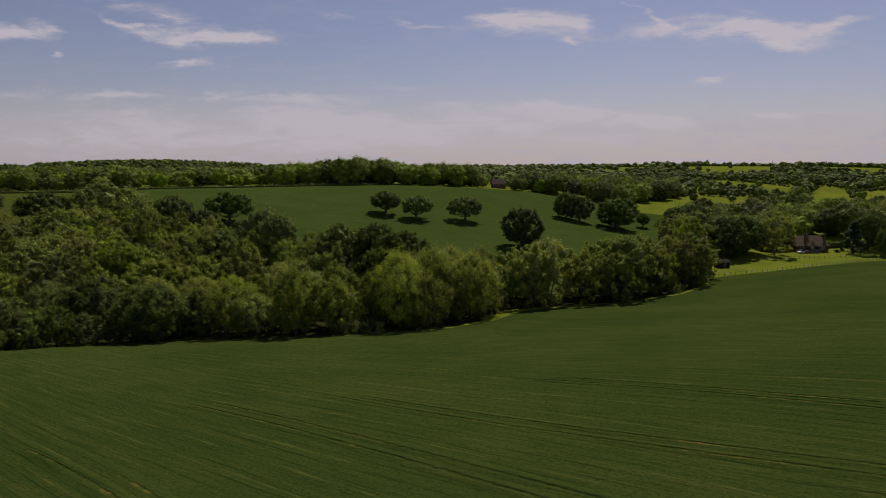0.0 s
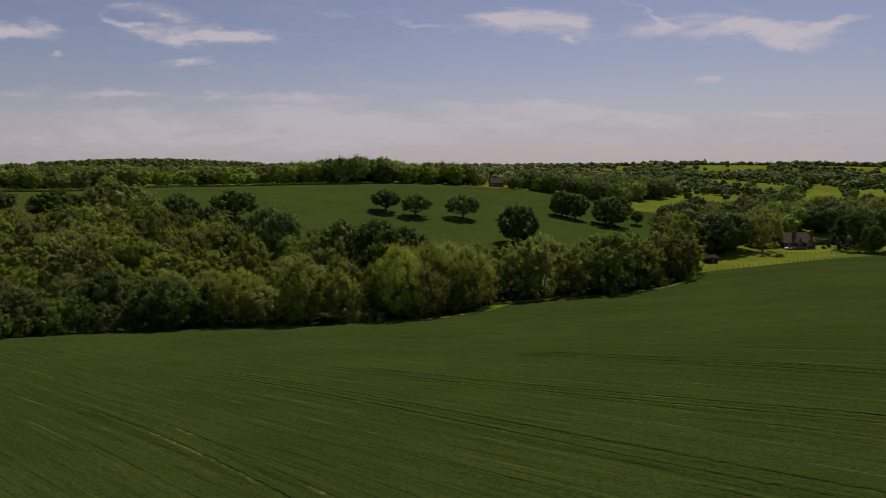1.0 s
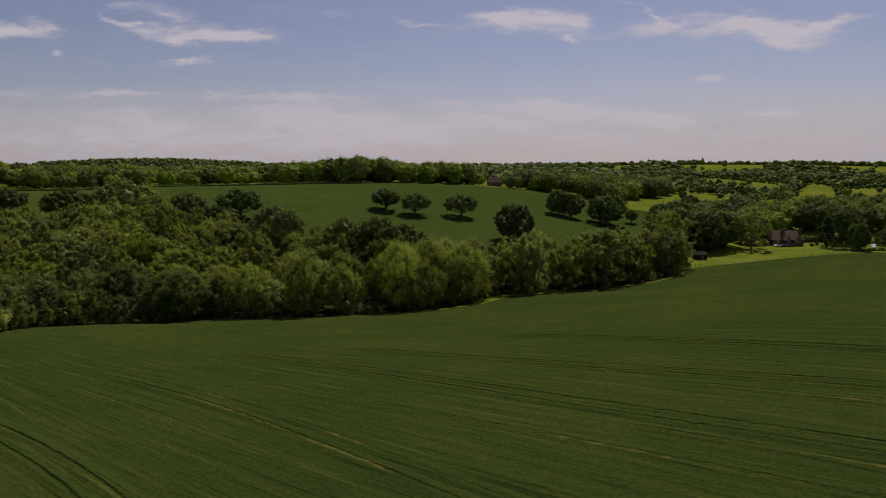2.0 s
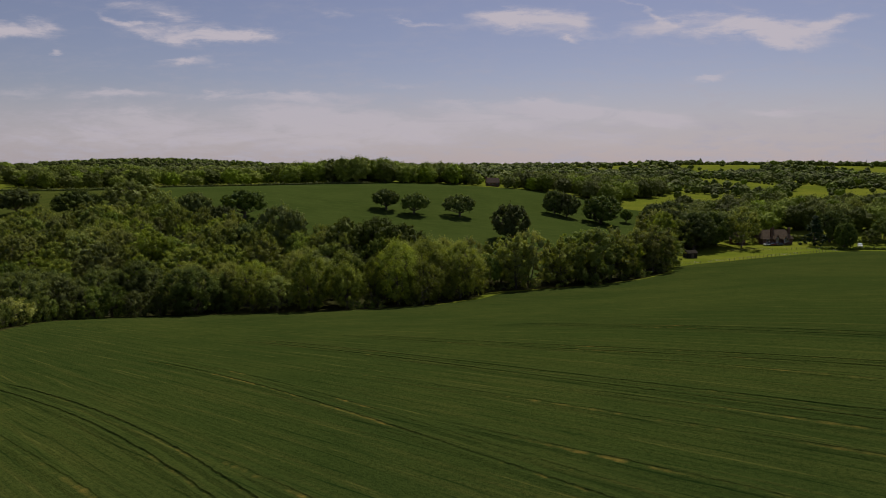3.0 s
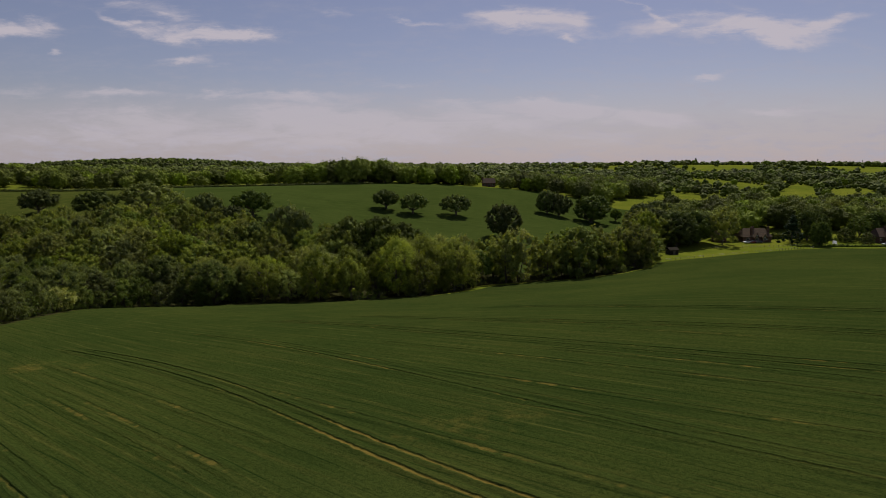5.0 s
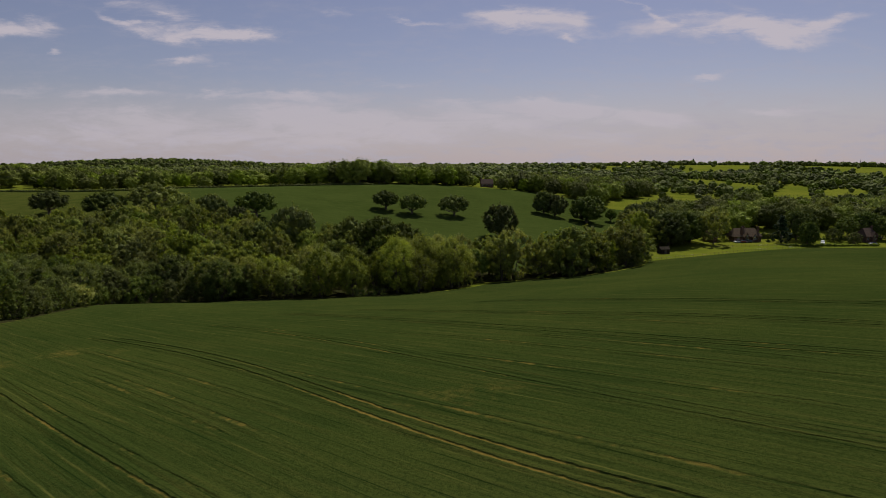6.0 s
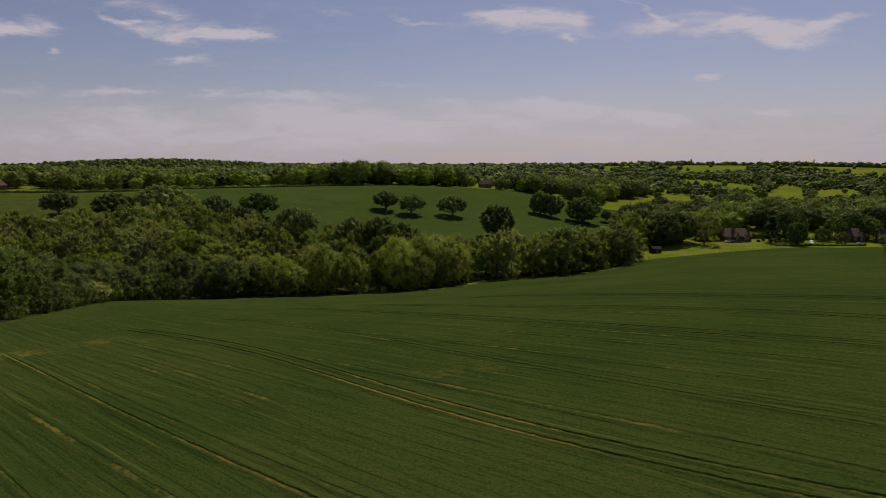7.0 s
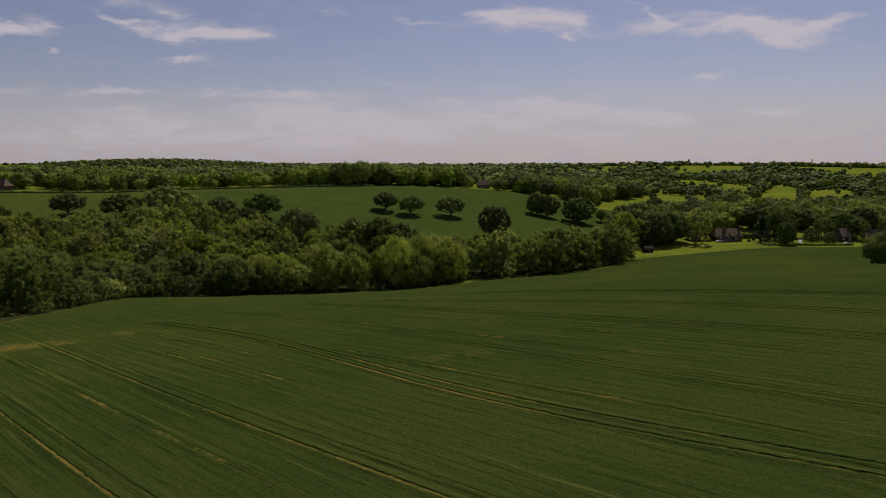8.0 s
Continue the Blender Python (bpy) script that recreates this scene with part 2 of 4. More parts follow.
    mead = k.mix(k.ramp(k.noise(place, 0.06, 5.0), 0.35, 0.65), (0.116, 0.14, 0.016, 1), (0.15, 0.166, 0.021, 1))
    mead = k.mix(k.math("MULTIPLY", k.ramp(k.noise(place, 0.9, 5.0, 0.7), 0.5, 0.75), 0.5), mead, (0.07, 0.095, 0.014, 1))
    mead = k.mix(k.math("MULTIPLY", k.ramp(k.noise(place, 0.02, 3.0), 0.45, 0.6), 0.45), mead, (0.082, 0.115, 0.013, 1))
    rough = k.mix(k.ramp(k.noise(place, 0.11, 5.0, 0.65), 0.35, 0.65), (0.047, 0.064, 0.012, 1), (0.07, 0.082, 0.017, 1))
    rough = k.mix(k.math("MULTIPLY", k.ramp(k.noise(place, 1.1, 5.0, 0.7), 0.5, 0.72), 0.45), rough, (0.1020, 0.0952, 0.0306, 1))
    floor = k.mix(tuft, (0.018, 0.02, 0.008, 1), (0.05, 0.05, 0.018, 1))

    def on(name):
        return k.ramp(k.math("ADD", layer[name], edge), 0.36, 0.64)

    col = k.mix(on("hillcrop"), mead, hill)
    col = k.mix(on("rough"), col, rough)
    col = k.mix(on("crop"), col, crop)
    col = k.mix(on("wood"), col, floor)
    high = k.math("ADD", k.math("MULTIPLY", tuft, 0.6), k.math("MULTIPLY", mid_rows, 0.5))
    finish(k, col, 1.0, high, 0.8, 0.3, 0.0, 0.0)
    return m


# ---- the lie of the land ----
KNOLLS = [(-10, 440, 110, 8.3), (-140, 300, 110, 14.1), (110, 365, 60, -6.2), (190, 300, 90, -2.8),
          (20, 250, 70, -2.2), (140, 450, 80, -0.8), (-60, 330, 70, -1.2), (-690, 1480, 240, 14.0), (900, 2300, 700, 6.0),
          (350, 490, 110, -6.0), (330, 730, 110, 3.0), (540, 1230, 230, 8.0), (760, 1060, 200, 6.0), (340, 1200, 150, 4.0)]


def height(x, y):
    x = np.asarray(x, float); y = np.asarray(y, float)
    u = np.clip(x, -140, 215) / 100; v = np.clip(y, -45, 330) / 100
    crop = (1.38 + 6.84 * u - 2.32 * v + 3.36 * u * u + 0.4 * u * v - 9.33 * v * v
            - 0.46 * u * u * v + 1.09 * u * v * v + 1.41 * v ** 3 - 2.17 * u ** 3
            - 2.4 * np.exp(-((x - 22) ** 2 / 55 ** 2 + (y - 110) ** 2 / 45 ** 2))
            - 1.6 * np.exp(-((x - 70) ** 2 + (y - 152) ** 2) / 42 ** 2) - 6.0 * np.exp(-((x - 150) ** 2 + (y - 115) ** 2) / 62 ** 2))
    s = (y - 300) / 100
    fade = 1 / (1 + np.exp((y - 760) / 110))
    hill = -13.3 - 10.0 * np.tanh(x / 350) * fade + np.where(s < 0, 6.68 * s, 15 * np.tanh(s * 0.445))
    far = np.clip(y - 600, 0, 1150) - 0.5 * np.maximum(y - 1750, 0)
    hill = hill + 0.0055 * far / (1 + far / 6000)
    for a, b, r, h in KNOLLS:
        hill = hill + h * np.exp(-((x - a) ** 2 + (y - b) ** 2) / r ** 2)
    d = crop - hill
    return hill + 0.5 * (d + np.sqrt(d * d + 9.0))


ROW_TURN = radians(39.7)
CROP_EDGE = [(-75, -160), (-75, 30), (-75, 45), (-76, 64), (-82, 92), (-88, 112), (-84, 128), (-62, 136), (-42, 138.5), (-20, 138.5), (1, 141.8), (12, 151), (21, 169), (35, 173.5),
             (53, 173.5), (69, 181.5), (84, 197), (94.5, 221), (106, 226.6), (126, 233.8), (155, 247.8), (178, 261.4), (200, 270), (240, 274), (300, 240), (300, -160)]
HILL_EDGE = [(-30, 196), (25, 196), (60, 205), (95, 238), (120, 300), (134, 365), (152, 402), (128, 415), (110, 446), (88, 464), (62, 474), (20, 458), (-16, 452), (-85, 447),
             (-120, 437), (-205, 427), (-200, 395), (-160, 330), (-120, 258), (-100, 215)]
WOOD_EDGE = [(-75, 30), (-76, 64), (-82, 92), (-88, 112), (-84, 128), (-62, 136), (-42, 138.5), (-20, 138.5), (0, 143), (9, 153), (17, 174), (33, 176), (52, 175), (68, 183), (82, 198),
             (93, 221), (92, 232), (60, 203), (30, 194), (10, 198), (-10, 205), (-40, 207), (-62, 210), (-80, 220), (-98, 226), (-115, 240), (-150, 222), (-200, 208), (-260, 185), (-260, 60)]
WEST_PASTURE = [(-150, 195), (-118, 245), (-122, 262), (-160, 330), (-200, 395), (-345, 415), (-400, 300), (-330, 170)]


def inside(poly, x, y):
    """How far inside a closed outline each point lies, in metres (outside: minus)."""
    x, y = np.asarray(x, float), np.asarray(y, float)
    odd, near = np.zeros(x.shape, bool), np.full(x.shape, 1e9)
    for (ax, ay), (bx, by) in zip(poly, poly[1:] + poly[:1]):
        if ay != by:
            odd ^= ((ay > y) != (by > y)) & (x < (bx - ax) * (y - ay) / (by - ay) + ax)
        t = np.clip(((x - ax) * (bx - ax) + (y - ay) * (by - ay)) / max((bx - ax) ** 2 + (by - ay) ** 2, 1e-9), 0, 1)
        near = np.minimum(near, np.hypot(x - ax - t * (bx - ax), y - ay - t * (by - ay)))
    return np.where(odd, near, -near)


def mesh_from(name, verts, faces, mat, smooth=False):
    """A mesh from numpy arrays; faces all of one size."""
    me = bpy.data.meshes.new(name)
    verts, faces = np.asarray(verts, np.float32), np.asarray(faces, np.int32)
    me.vertices.add(len(verts)), me.loops.add(faces.size), me.polygons.add(len(faces))
    me.vertices.foreach_set("co", verts.ravel())
    me.loops.foreach_set("vertex_index", faces.ravel())
    me.polygons.foreach_set("loop_start", np.arange(0, faces.size, faces.shape[1], dtype=np.int32))
    me.polygons.foreach_set("use_smooth", np.full(len(faces), smooth))
    me.materials.append(mat)
    me.update(calc_edges=True)
    return me


def spread(spans):
    """Grid lines: stretches of (from, to, step)."""
    out = []
    for a, b, step in spans:
        out.extend(np.arange(a, b, step))
    return np.array(out + [spans[-1][1]])


def build_ground():
    gx = spread([(-4800, -1200, 300), (-1200, -500, 50), (-500, -240, 13), (-240, -110, 4), (-110, 130, 1.6), (130, 260, 2.5), (260, 600, 12), (600, 1300, 50), (1300, 4800, 350)])
    gy = spread([(-1500, -200, 130), (-200, -60, 14), (-60, 290, 1.6), (290, 480, 3.2), (480, 700, 10), (700, 1600, 40), (1600, 4800, 200)])
    X, Y = np.meshgrid(gx, gy)
    Z = height(X, Y)
    n = len(gx)
    verts = np.stack([X, Y, Z], -1).reshape(-1, 3)
    i = (np.arange(len(gy) - 1)[:, None] * n + np.arange(n - 1)[None]).ravel()
    me = mesh_from("ground", verts, np.stack([i, i + 1, i + n + 1, i + n], 1), ground_material(), True)
    x, y = verts[:, 0], verts[:, 1]
    bare = sum(a * np.exp(-((x - px) ** 2 + (y - py) ** 2) / r ** 2) for px, py, r, a in BARE)
    for values, name in ((np.clip(0.5 + inside(CROP_EDGE, x, y) / 5, 0, 1), "crop"), (np.clip(0.5 + inside(HILL_EDGE, x, y) / 6, 0, 1), "hillcrop"), (np.clip(0.5 + inside(WEST_PASTURE, x, y) / 6, 0, 1), "rough"),
                         (np.clip(0.5 + (inside(WOOD_EDGE, x, y) + 0.5) / 5, 0, 1), "wood"), (np.clip(bare, 0, 1), "bare")):
        me.attributes.new(name, "FLOAT", "POINT").data.foreach_set("value", np.asarray(values, np.float32))
    return tagged(new("ground", me), "rolling farmland of green crop, pasture and meadow", "ground", kind="structure")


BARE = [(-59, 20, 4, 0.72), (-53, 22.5, 3.5, 0.6), (-47, 30, 4, 0.55), (-40, 30, 3, 0.4), (2, 2, 5, 0.35), (-36, 16, 6, 0.3), (-20, -12, 6, 0.28), (10, 6, 6, 0.32), (14, -6, 5, 0.25), (30, -12, 5, 0.2), (36, 40, 6, 0.2)]
GROUND = build_ground().data.materials[0]


# ---- trees ----
def part(name, me, parent, label=""):
    """One mesh object under a thing or under a part."""
    ob = new(name, me)
    ob.parent = parent
    return tagged(ob, label) if label else ob


def tube(path, radii, sides=7):
    """A tapered round limb along a path: vertices and quads."""
    path = [Vector(p) for p in path]
    vs, fs = [], []
    for i, p in enumerate(path):
        d = (path[min(i + 1, len(path) - 1)] - path[max(i - 1, 0)]).normalized()
        a = d.orthogonal().normalized()
        b = d.cross(a)
        for j in range(sides):
            t = 2 * math.pi * j / sides
            vs.append(p + (a * math.cos(t) + b * math.sin(t)) * radii[i])
    for i in range(len(path) - 1):
        for j in range(sides):
            k = (j + 1) % sides
            fs.append((i * sides + j, i * sides + k, (i + 1) * sides + k, (i + 1) * sides + j))
    return [tuple(v) for v in vs], fs


def joined(pieces):
    vs, fs = [], []
    for v, f in pieces:
        o = len(vs)
        vs.extend(v)
        fs.extend(tuple(i + o for i in q) for q in f)
    return vs, fs


def ball(detail):
    bm = bmesh.new()
    bmesh.ops.create_icosphere(bm, subdivisions=detail, radius=1.0)
    v = np.array([q.co[:] for q in bm.verts])
    f = np.array([[q.index for q in p.verts] for p in bm.faces])
    bm.free()
    return v, f


BALL = {1: ball(1), 2: ball(2), 3: ball(3), 4: ball(4)}


def crown_shape(rng, shape, high, wide, clear, lobes):
    """Centres and radii of the crown's leafy masses."""
    cs, rs = [], []
    mid, half = (high + clear) / 2, (high - clear) / 2
    golden = math.pi * (3 - math.sqrt(5))
    squash = rng.uniform(0.85, 1.15)
    for i in range(lobes):
        f = (i + 0.5) / lobes
        if shape == "round":
            z = 1 - 1.8 * f
            r = max(0, 1 - abs(z) ** 2.2) ** 0.5
        elif shape == "tall":
            z = 1 - 1.95 * f
            r = max(0, 1 - abs(z) ** 2.4) ** 0.5 * (0.92 - 0.1 * z)
        elif shape == "cone":
            z = 1 - 2 * f
            r = 0.5 * (1 - z) + 0.06
        else:  # spreading: a low dome, flat below
            z = 1 - 1.6 * f
            r = max(0, 1 - z * z) ** 0.5 if z > 0 else 1.0 - 0.35 * z * z
        a = i * golden + rng.uniform(-0.5, 0.5)
        size = wide * (rng.uniform(0.13, 0.27) if lobes > 30 else rng.uniform(0.18, 0.32)) * (0.6 if shape == "cone" else 1.0)
        out = max(wide * r * rng.uniform(0.82, 1.12) - size * 0.7, 0)
        top = mid + half * z * rng.uniform(0.9, 1.06)
        cs.append((out * math.cos(a) * squash, out * math.sin(a) / squash, max(top - size * 0.7 * max(z, 0), clear + size * 0.5)))
        rs.append(size)
    cs.append((0, 0, mid)), rs.append(min(wide * 0.6, half * 0.85))
    return np.array(cs), np.array(rs)


def leaves(rng, cs, rs, count, size, droop=0.0, ragged=0.25, core=1, core_fill=0.0, tuft=22, spread=0.5, tall=1.0, loose=0.2):
    """Leaf sprays along the twigs of each mass, loose at the outside; far crowns close round a dense inside."""
    weight = rs ** 1.7 / (rs ** 1.7).sum()
    hub = np.average(cs, axis=0, weights=weight)
    tufts = max(8, count // tuft)
    twigs = max(6, tufts // 3)
    pick = rng.choice(len(rs), twigs, p=weight)
    out = cs[pick] - hub
    out /= np.linalg.norm(out, axis=1)[:, None] + 1e-6
    d = rng.normal(size=(twigs, 3)) + out * 0.9 + np.array((0, 0, 0.45))
    d /= np.linalg.norm(d, axis=1)[:, None]
    lump = 1 + ragged * np.sin(d[:, 0] * 6 + pick * 1.7) * np.sin(d[:, 1] * 5.3 + pick) * np.cos(d[:, 2] * 5.7 + pick * 0.6)
    reach = rs[pick] * lump * (1.0 + loose * np.abs(rng.normal(size=twigs)))
    # three sprays follow each other out along a twig
    q = np.arange(tufts) % twigs
    f = np.where(np.arange(tufts) // twigs % 3 == 0, 1.0, np.where(np.arange(tufts) // twigs % 3 == 1, 0.78, 0.5)) + 0.06 * rng.normal(size=tufts)
    p = cs[pick][q] + d[q] * (reach[q] * f)[:, None] * np.array((1, 1, tall))
    d = d[q]
    wide = spread * rng.uniform(0.45, 1.25, tufts) * (1.15 - 0.3 * f)
    i = rng.integers(0, tufts, count)
    off = rng.normal(size=(count, 3)) * (wide[i] * 0.62)[:, None]
    off += d[i] * (rng.normal(size=count) * wide[i] * 0.5)[:, None]
    p = p[i] + off
    n = d[i] * 0.75 + off / spread * 0.35 + rng.normal(scale=0.45, size=(count, 3)) + np.array((0, 0, 0.3))
    n /= np.linalg.norm(n, axis=1)[:, None]
    a = np.cross(n, rng.normal(size=(count, 3)))
    a /= np.linalg.norm(a, axis=1)[:, None]
    b = np.cross(n, a)
    s = size * rng.uniform(0.5, 1.35, count)
    a *= (s * rng.uniform(0.6, 1.0, count))[:, None]
    b *= (s * rng.uniform(0.6, 0.95, count))[:, None]
    b[:, 2] -= droop * s
    verts = np.stack([p - a, p + a, p + b * 1.5], 1).reshape(-1, 3)
    tris = np.arange(count * 3).reshape(-1, 3)
    vs, fs, o = [verts], [tris], len(verts)
    if core_fill:
        bv, bf = BALL[core]
        for c, rad in zip(cs, rs):
            wob = 1 + 0.2 * np.sin(bv[:, :1] * 5 + c[0] * 3) * np.cos(bv[:, 1:2] * 6 + c[1] * 3)
            vs.append(bv * wob * rad * core_fill + c)
            fs.append(bf + o)
            o += len(bv)
    return np.concatenate(vs), np.concatenate(fs)


def dome(rng, count, size, wide=6.2, high=11.0, detail=3, lumps=30, soft=0.08):
    """A far crown: one lumpy, closed mass under loose leaf sprays."""
    v, f = BALL[detail]
    lump = np.zeros(len(v))
    for q in range(lumps):
        d = rng.normal(size=3) + np.array((0, 0, 0.3))
        d /= np.linalg.norm(d)
        lump = np.maximum(lump, rng.uniform(0.45, 1.0) * np.exp(-((v - d) ** 2).sum(1) / soft))
    r = 0.64 + 0.46 * lump
    half = high * 0.5 * rng.uniform(0.9, 1.08)
    p = v * r[:, None] * np.array((wide * rng.uniform(0.85, 1.15), wide * rng.uniform(0.9, 1.1), half)) + np.array((0, 0, half * 0.94))
    p[:, 2] = np.maximum(p[:, 2], 0.0)
    i = rng.integers(0, len(p), count)
    i = i[v[i, 2] > -0.45]
    n = v[i] + rng.normal(scale=0.45, size=(len(i), 3)) + np.array((0, 0, 0.15))
    a = np.cross(n, rng.normal(size=n.shape))
    a *= (size * rng.uniform(0.6, 1.2, len(i)) / np.linalg.norm(a, axis=1))[:, None]
    b = np.cross(n / np.linalg.norm(n, axis=1)[:, None], a)
    c = p[i] + v[i] * rng.uniform(-0.1, 0.6, len(i))[:, None] + rng.normal(scale=0.4, size=(len(i), 3))
    leaf = np.stack([c - a, c + a, c + b * 1.4], 1).reshape(-1, 3)
    return np.concatenate([p, leaf]), np.concatenate([f, np.arange(len(leaf)).reshape(-1, 3) + len(p)])


def tree(name, seed, shape, high, wide, clear, lobes, count, size, leaf, label, thick=0.35, stems=1, droop=0.0, core=1, core_fill=0.0, ragged=0.25, cat="tree", tuft=24, spread=0.55, tall=1.0, loose=0.2):
    """A tree at the origin: tapered trunk or stems with limbs, and a crown of leaf sprays."""
    rng = np.random.default_rng(seed)
    root = tagged(new(name), label, cat)
    cs, rs = crown_shape(rng, "round" if shape == "dome" else shape, high, wide, clear, lobes)
    fork = max(clear * 0.8, 0.8) if stems == 1 else 0.4
    tops, pieces = [], []
    for q in range(stems):
        a = 6.283 * (q + rng.uniform(-0.3, 0.3)) / stems
        lean = rng.uniform(0.05, 0.25) if stems == 1 else wide * rng.uniform(0.22, 0.5)
        tip = np.array((math.cos(a) * lean, math.sin(a) * lean, high * rng.uniform(0.74, 0.9)))
        foot = np.array((math.cos(a) * 0.25, math.sin(a) * 0.25, 0.0)) * (stems > 1)
        path = [foot + (0, 0, -0.6), foot + (0, 0, 0.3), foot * 0.6 + tip * (0.3, 0.3, 0.35), foot * 0.3 + tip * (0.62, 0.62, 0.66) + rng.normal(scale=0.15, size=3), tip]
        pieces.append(tube([tuple(w) for w in path], [thick * 1.5, thick * 1.1, thick * 0.85, thick * 0.5, thick * 0.12]))
        tops.append((path[2], path[3], tip))
    # limbs bend up from a stem into each leafy mass and divide there
    for c, r in zip(cs, rs):
        near = min(tops, key=lambda w: (w[1][0] - c[0]) ** 2 + (w[1][1] - c[1]) ** 2)
        z = np.clip(c[2] - 0.45 * math.hypot(c[0] - near[1][0], c[1] - near[1][1]) - r * 0.5, fork, near[2][2])
        f = (z - near[0][2]) / max(near[2][2] - near[0][2], 0.1)
        start = near[0] + (near[2] - near[0]) * max(f, 0) if f > 0 else near[0] * np.array((0.6, 0.6, 0)) + np.array((0, 0, z))
        bend = start * 0.45 + c * 0.55 - np.array((0, 0, 0.18 * abs(c[2] - z) + 0.1)) + rng.normal(scale=0.12, size=3)
        w = thick * (0.2 if stems == 1 else 0.5)
        pieces.append(tube([tuple(start), tuple(bend), tuple(c)], [w, w * 0.7, w * 0.32], 4))
        for _ in range(2):
            d = rng.normal(size=3) + (c - cs.mean(0)) / wide + np.array((0, 0, 0.6))
            d *= r * 0.95 / np.linalg.norm(d)
            pieces.append(tube([tuple(c), tuple(c + d)], [w * 0.32, w * 0.1], 3))
    v, f = joined(pieces)
    part("trunk", mesh_from("trunk", v, f, BARK, True), root, "ridged brown bark")
    v, f = dome(rng, count, size, wide, high, 4, lobes * 3, 0.045) if shape == "dome" else leaves(rng, cs, rs, count, size, droop, ragged, core, core_fill, tuft, spread, tall, loose)
    part("crown", mesh_from("crown", v, f, leaf), root)
    return root


def plant(kind, x, y, scale=1.0, wide=1.0, turn=0.0, sink=0.1, group=""):
    """A copy of a kind of tree, standing on the ground."""
    m = pose(x, y, float(height(x, y)) - sink, 0, 0, turn) @ Matrix.Diagonal((scale * wide, scale * wide, scale, 1))
    ob = copy_thing(kind, m)
    if group:
        ob["group"] = group
    return ob


STORE = []          # the first of each kind is planted too, once the copies are made


def kind(*args, **kw):
    ob = tree(*args, **kw)
    STORE.append(ob)
    return ob


T_OAK = "dense dark green oak with a broad lobed crown"
T_ASH = "tall ash in fresh olive green leaf"
T_BRO = "broadleaf tree in fresh olive green leaf"
T_WIL = "pale yellow-green willow with loose airy foliage"
oaks = [kind("oak_tree", 11, "spread", 11.6, 8.2, 2.3, 64, 15000, 0.25, OAK, T_OAK, 0.6, tuft=16, spread=0.42, core=2, core_fill=0.66, loose=0.06),
        kind("oak_tree", 12, "round", 15.0, 8.6, 1.2, 84, 19000, 0.25, OAK, T_OAK, 0.65, tuft=16, spread=0.42, core=2, core_fill=0.66, loose=0.06),
        kind("oak_tree", 13, "spread", 12.6, 7.8, 2.2, 64, 15000, 0.25, OAK, T_OAK, 0.55, tuft=16, spread=0.42, core=2, core_fill=0.66, loose=0.06)]
dark_oaks = [kind("oak_tree", 14, "round", 18.0, 9.0, 1.5, 80, 19000, 0.26, DARK_SHADED_OAK, "very dark green oak with a dense domed crown", 0.65, tuft=16, spread=0.42, core=2, core_fill=0.68, loose=0.06)]
ashes = [kind("ash_tree", 21, "tall", 14.0, 5.2, 1.4, 34, 9000, 0.23, ASH, T_ASH, 0.15, 3, 0.1, ragged=0.4, tuft=20, spread=0.45, tall=1.25, core_fill=0.56, loose=0.08),
         kind("ash_tree", 22, "tall", 13.5, 5.8, 1.0, 34, 9000, 0.23, ASH, T_ASH, 0.15, 3, 0.1, ragged=0.4, tuft=20, spread=0.45, tall=1.25, core_fill=0.56, loose=0.08),
         kind("broadleaf_tree", 23, "round", 13.0, 6.2, 0.8, 34, 9000, 0.24, ASH, T_BRO, 0.16, 2, 0.1, ragged=0.35, tuft=20, spread=0.45, core_fill=0.56, loose=0.08),
         kind("broadleaf_tree", 24, "round", 12.0, 5.6, 0.6, 34, 9000, 0.23, ASH, T_BRO, 0.16, 2, 0.1, ragged=0.35, tuft=20, spread=0.45, core_fill=0.56, loose=0.08)]
willows = [kind("willow_tree", 31, "tall", 13.5, 5.6, 0.8, 34, 9000, 0.2, WILLOW, T_WIL, 0.15, 4, 0.25, ragged=0.45, tuft=18, spread=0.45, tall=1.3, core_fill=0.62, loose=0.09),
           kind("willow_tree", 32, "round", 13.0, 6.2, 0.5, 34, 9000, 0.2, WILLOW, T_WIL, 0.15, 4, 0.25, ragged=0.45, tuft=18, spread=0.45, tall=1.2, core_fill=0.62, loose=0.09)]
shrubs = [kind("shrub", 41, "round", 3.4, 2.2, 0.1, 14, 1500, 0.16, THORN, "dark green shrub at the wood's edge", 0.06, 3, cat="shrub", spread=0.4),
          kind("shrub", 42, "round", 2.6, 2.4, 0.0, 14, 1500, 0.16, THORN, "dark green shrub at the wood's edge", 0.06, 3, cat="shrub", spread=0.4)]
maples = [kind("maple_tree", 35, "round", 13.0, 6.6, 0.6, 54, 9000, 0.25, HEDGE, "mid green maple with a rounded leafy crown", 0.22, 1, ragged=0.35, tuft=20, spread=0.45, core_fill=0.56, loose=0.08),
          kind("maple_tree", 36, "round", 14.0, 8.6, 0.4, 70, 12000, 0.28, HEDGE, "mid green maple with a rounded leafy crown", 0.35, 1, ragged=0.35, tuft=20, spread=0.45, core_fill=0.56, loose=0.08)]
hollies = [kind("holly_tree", 37, "dome", 11.0, 4.9, 0.2, 30, 9000, 0.2, OAK, "dark holly tree leafy to the ground", 0.2)]
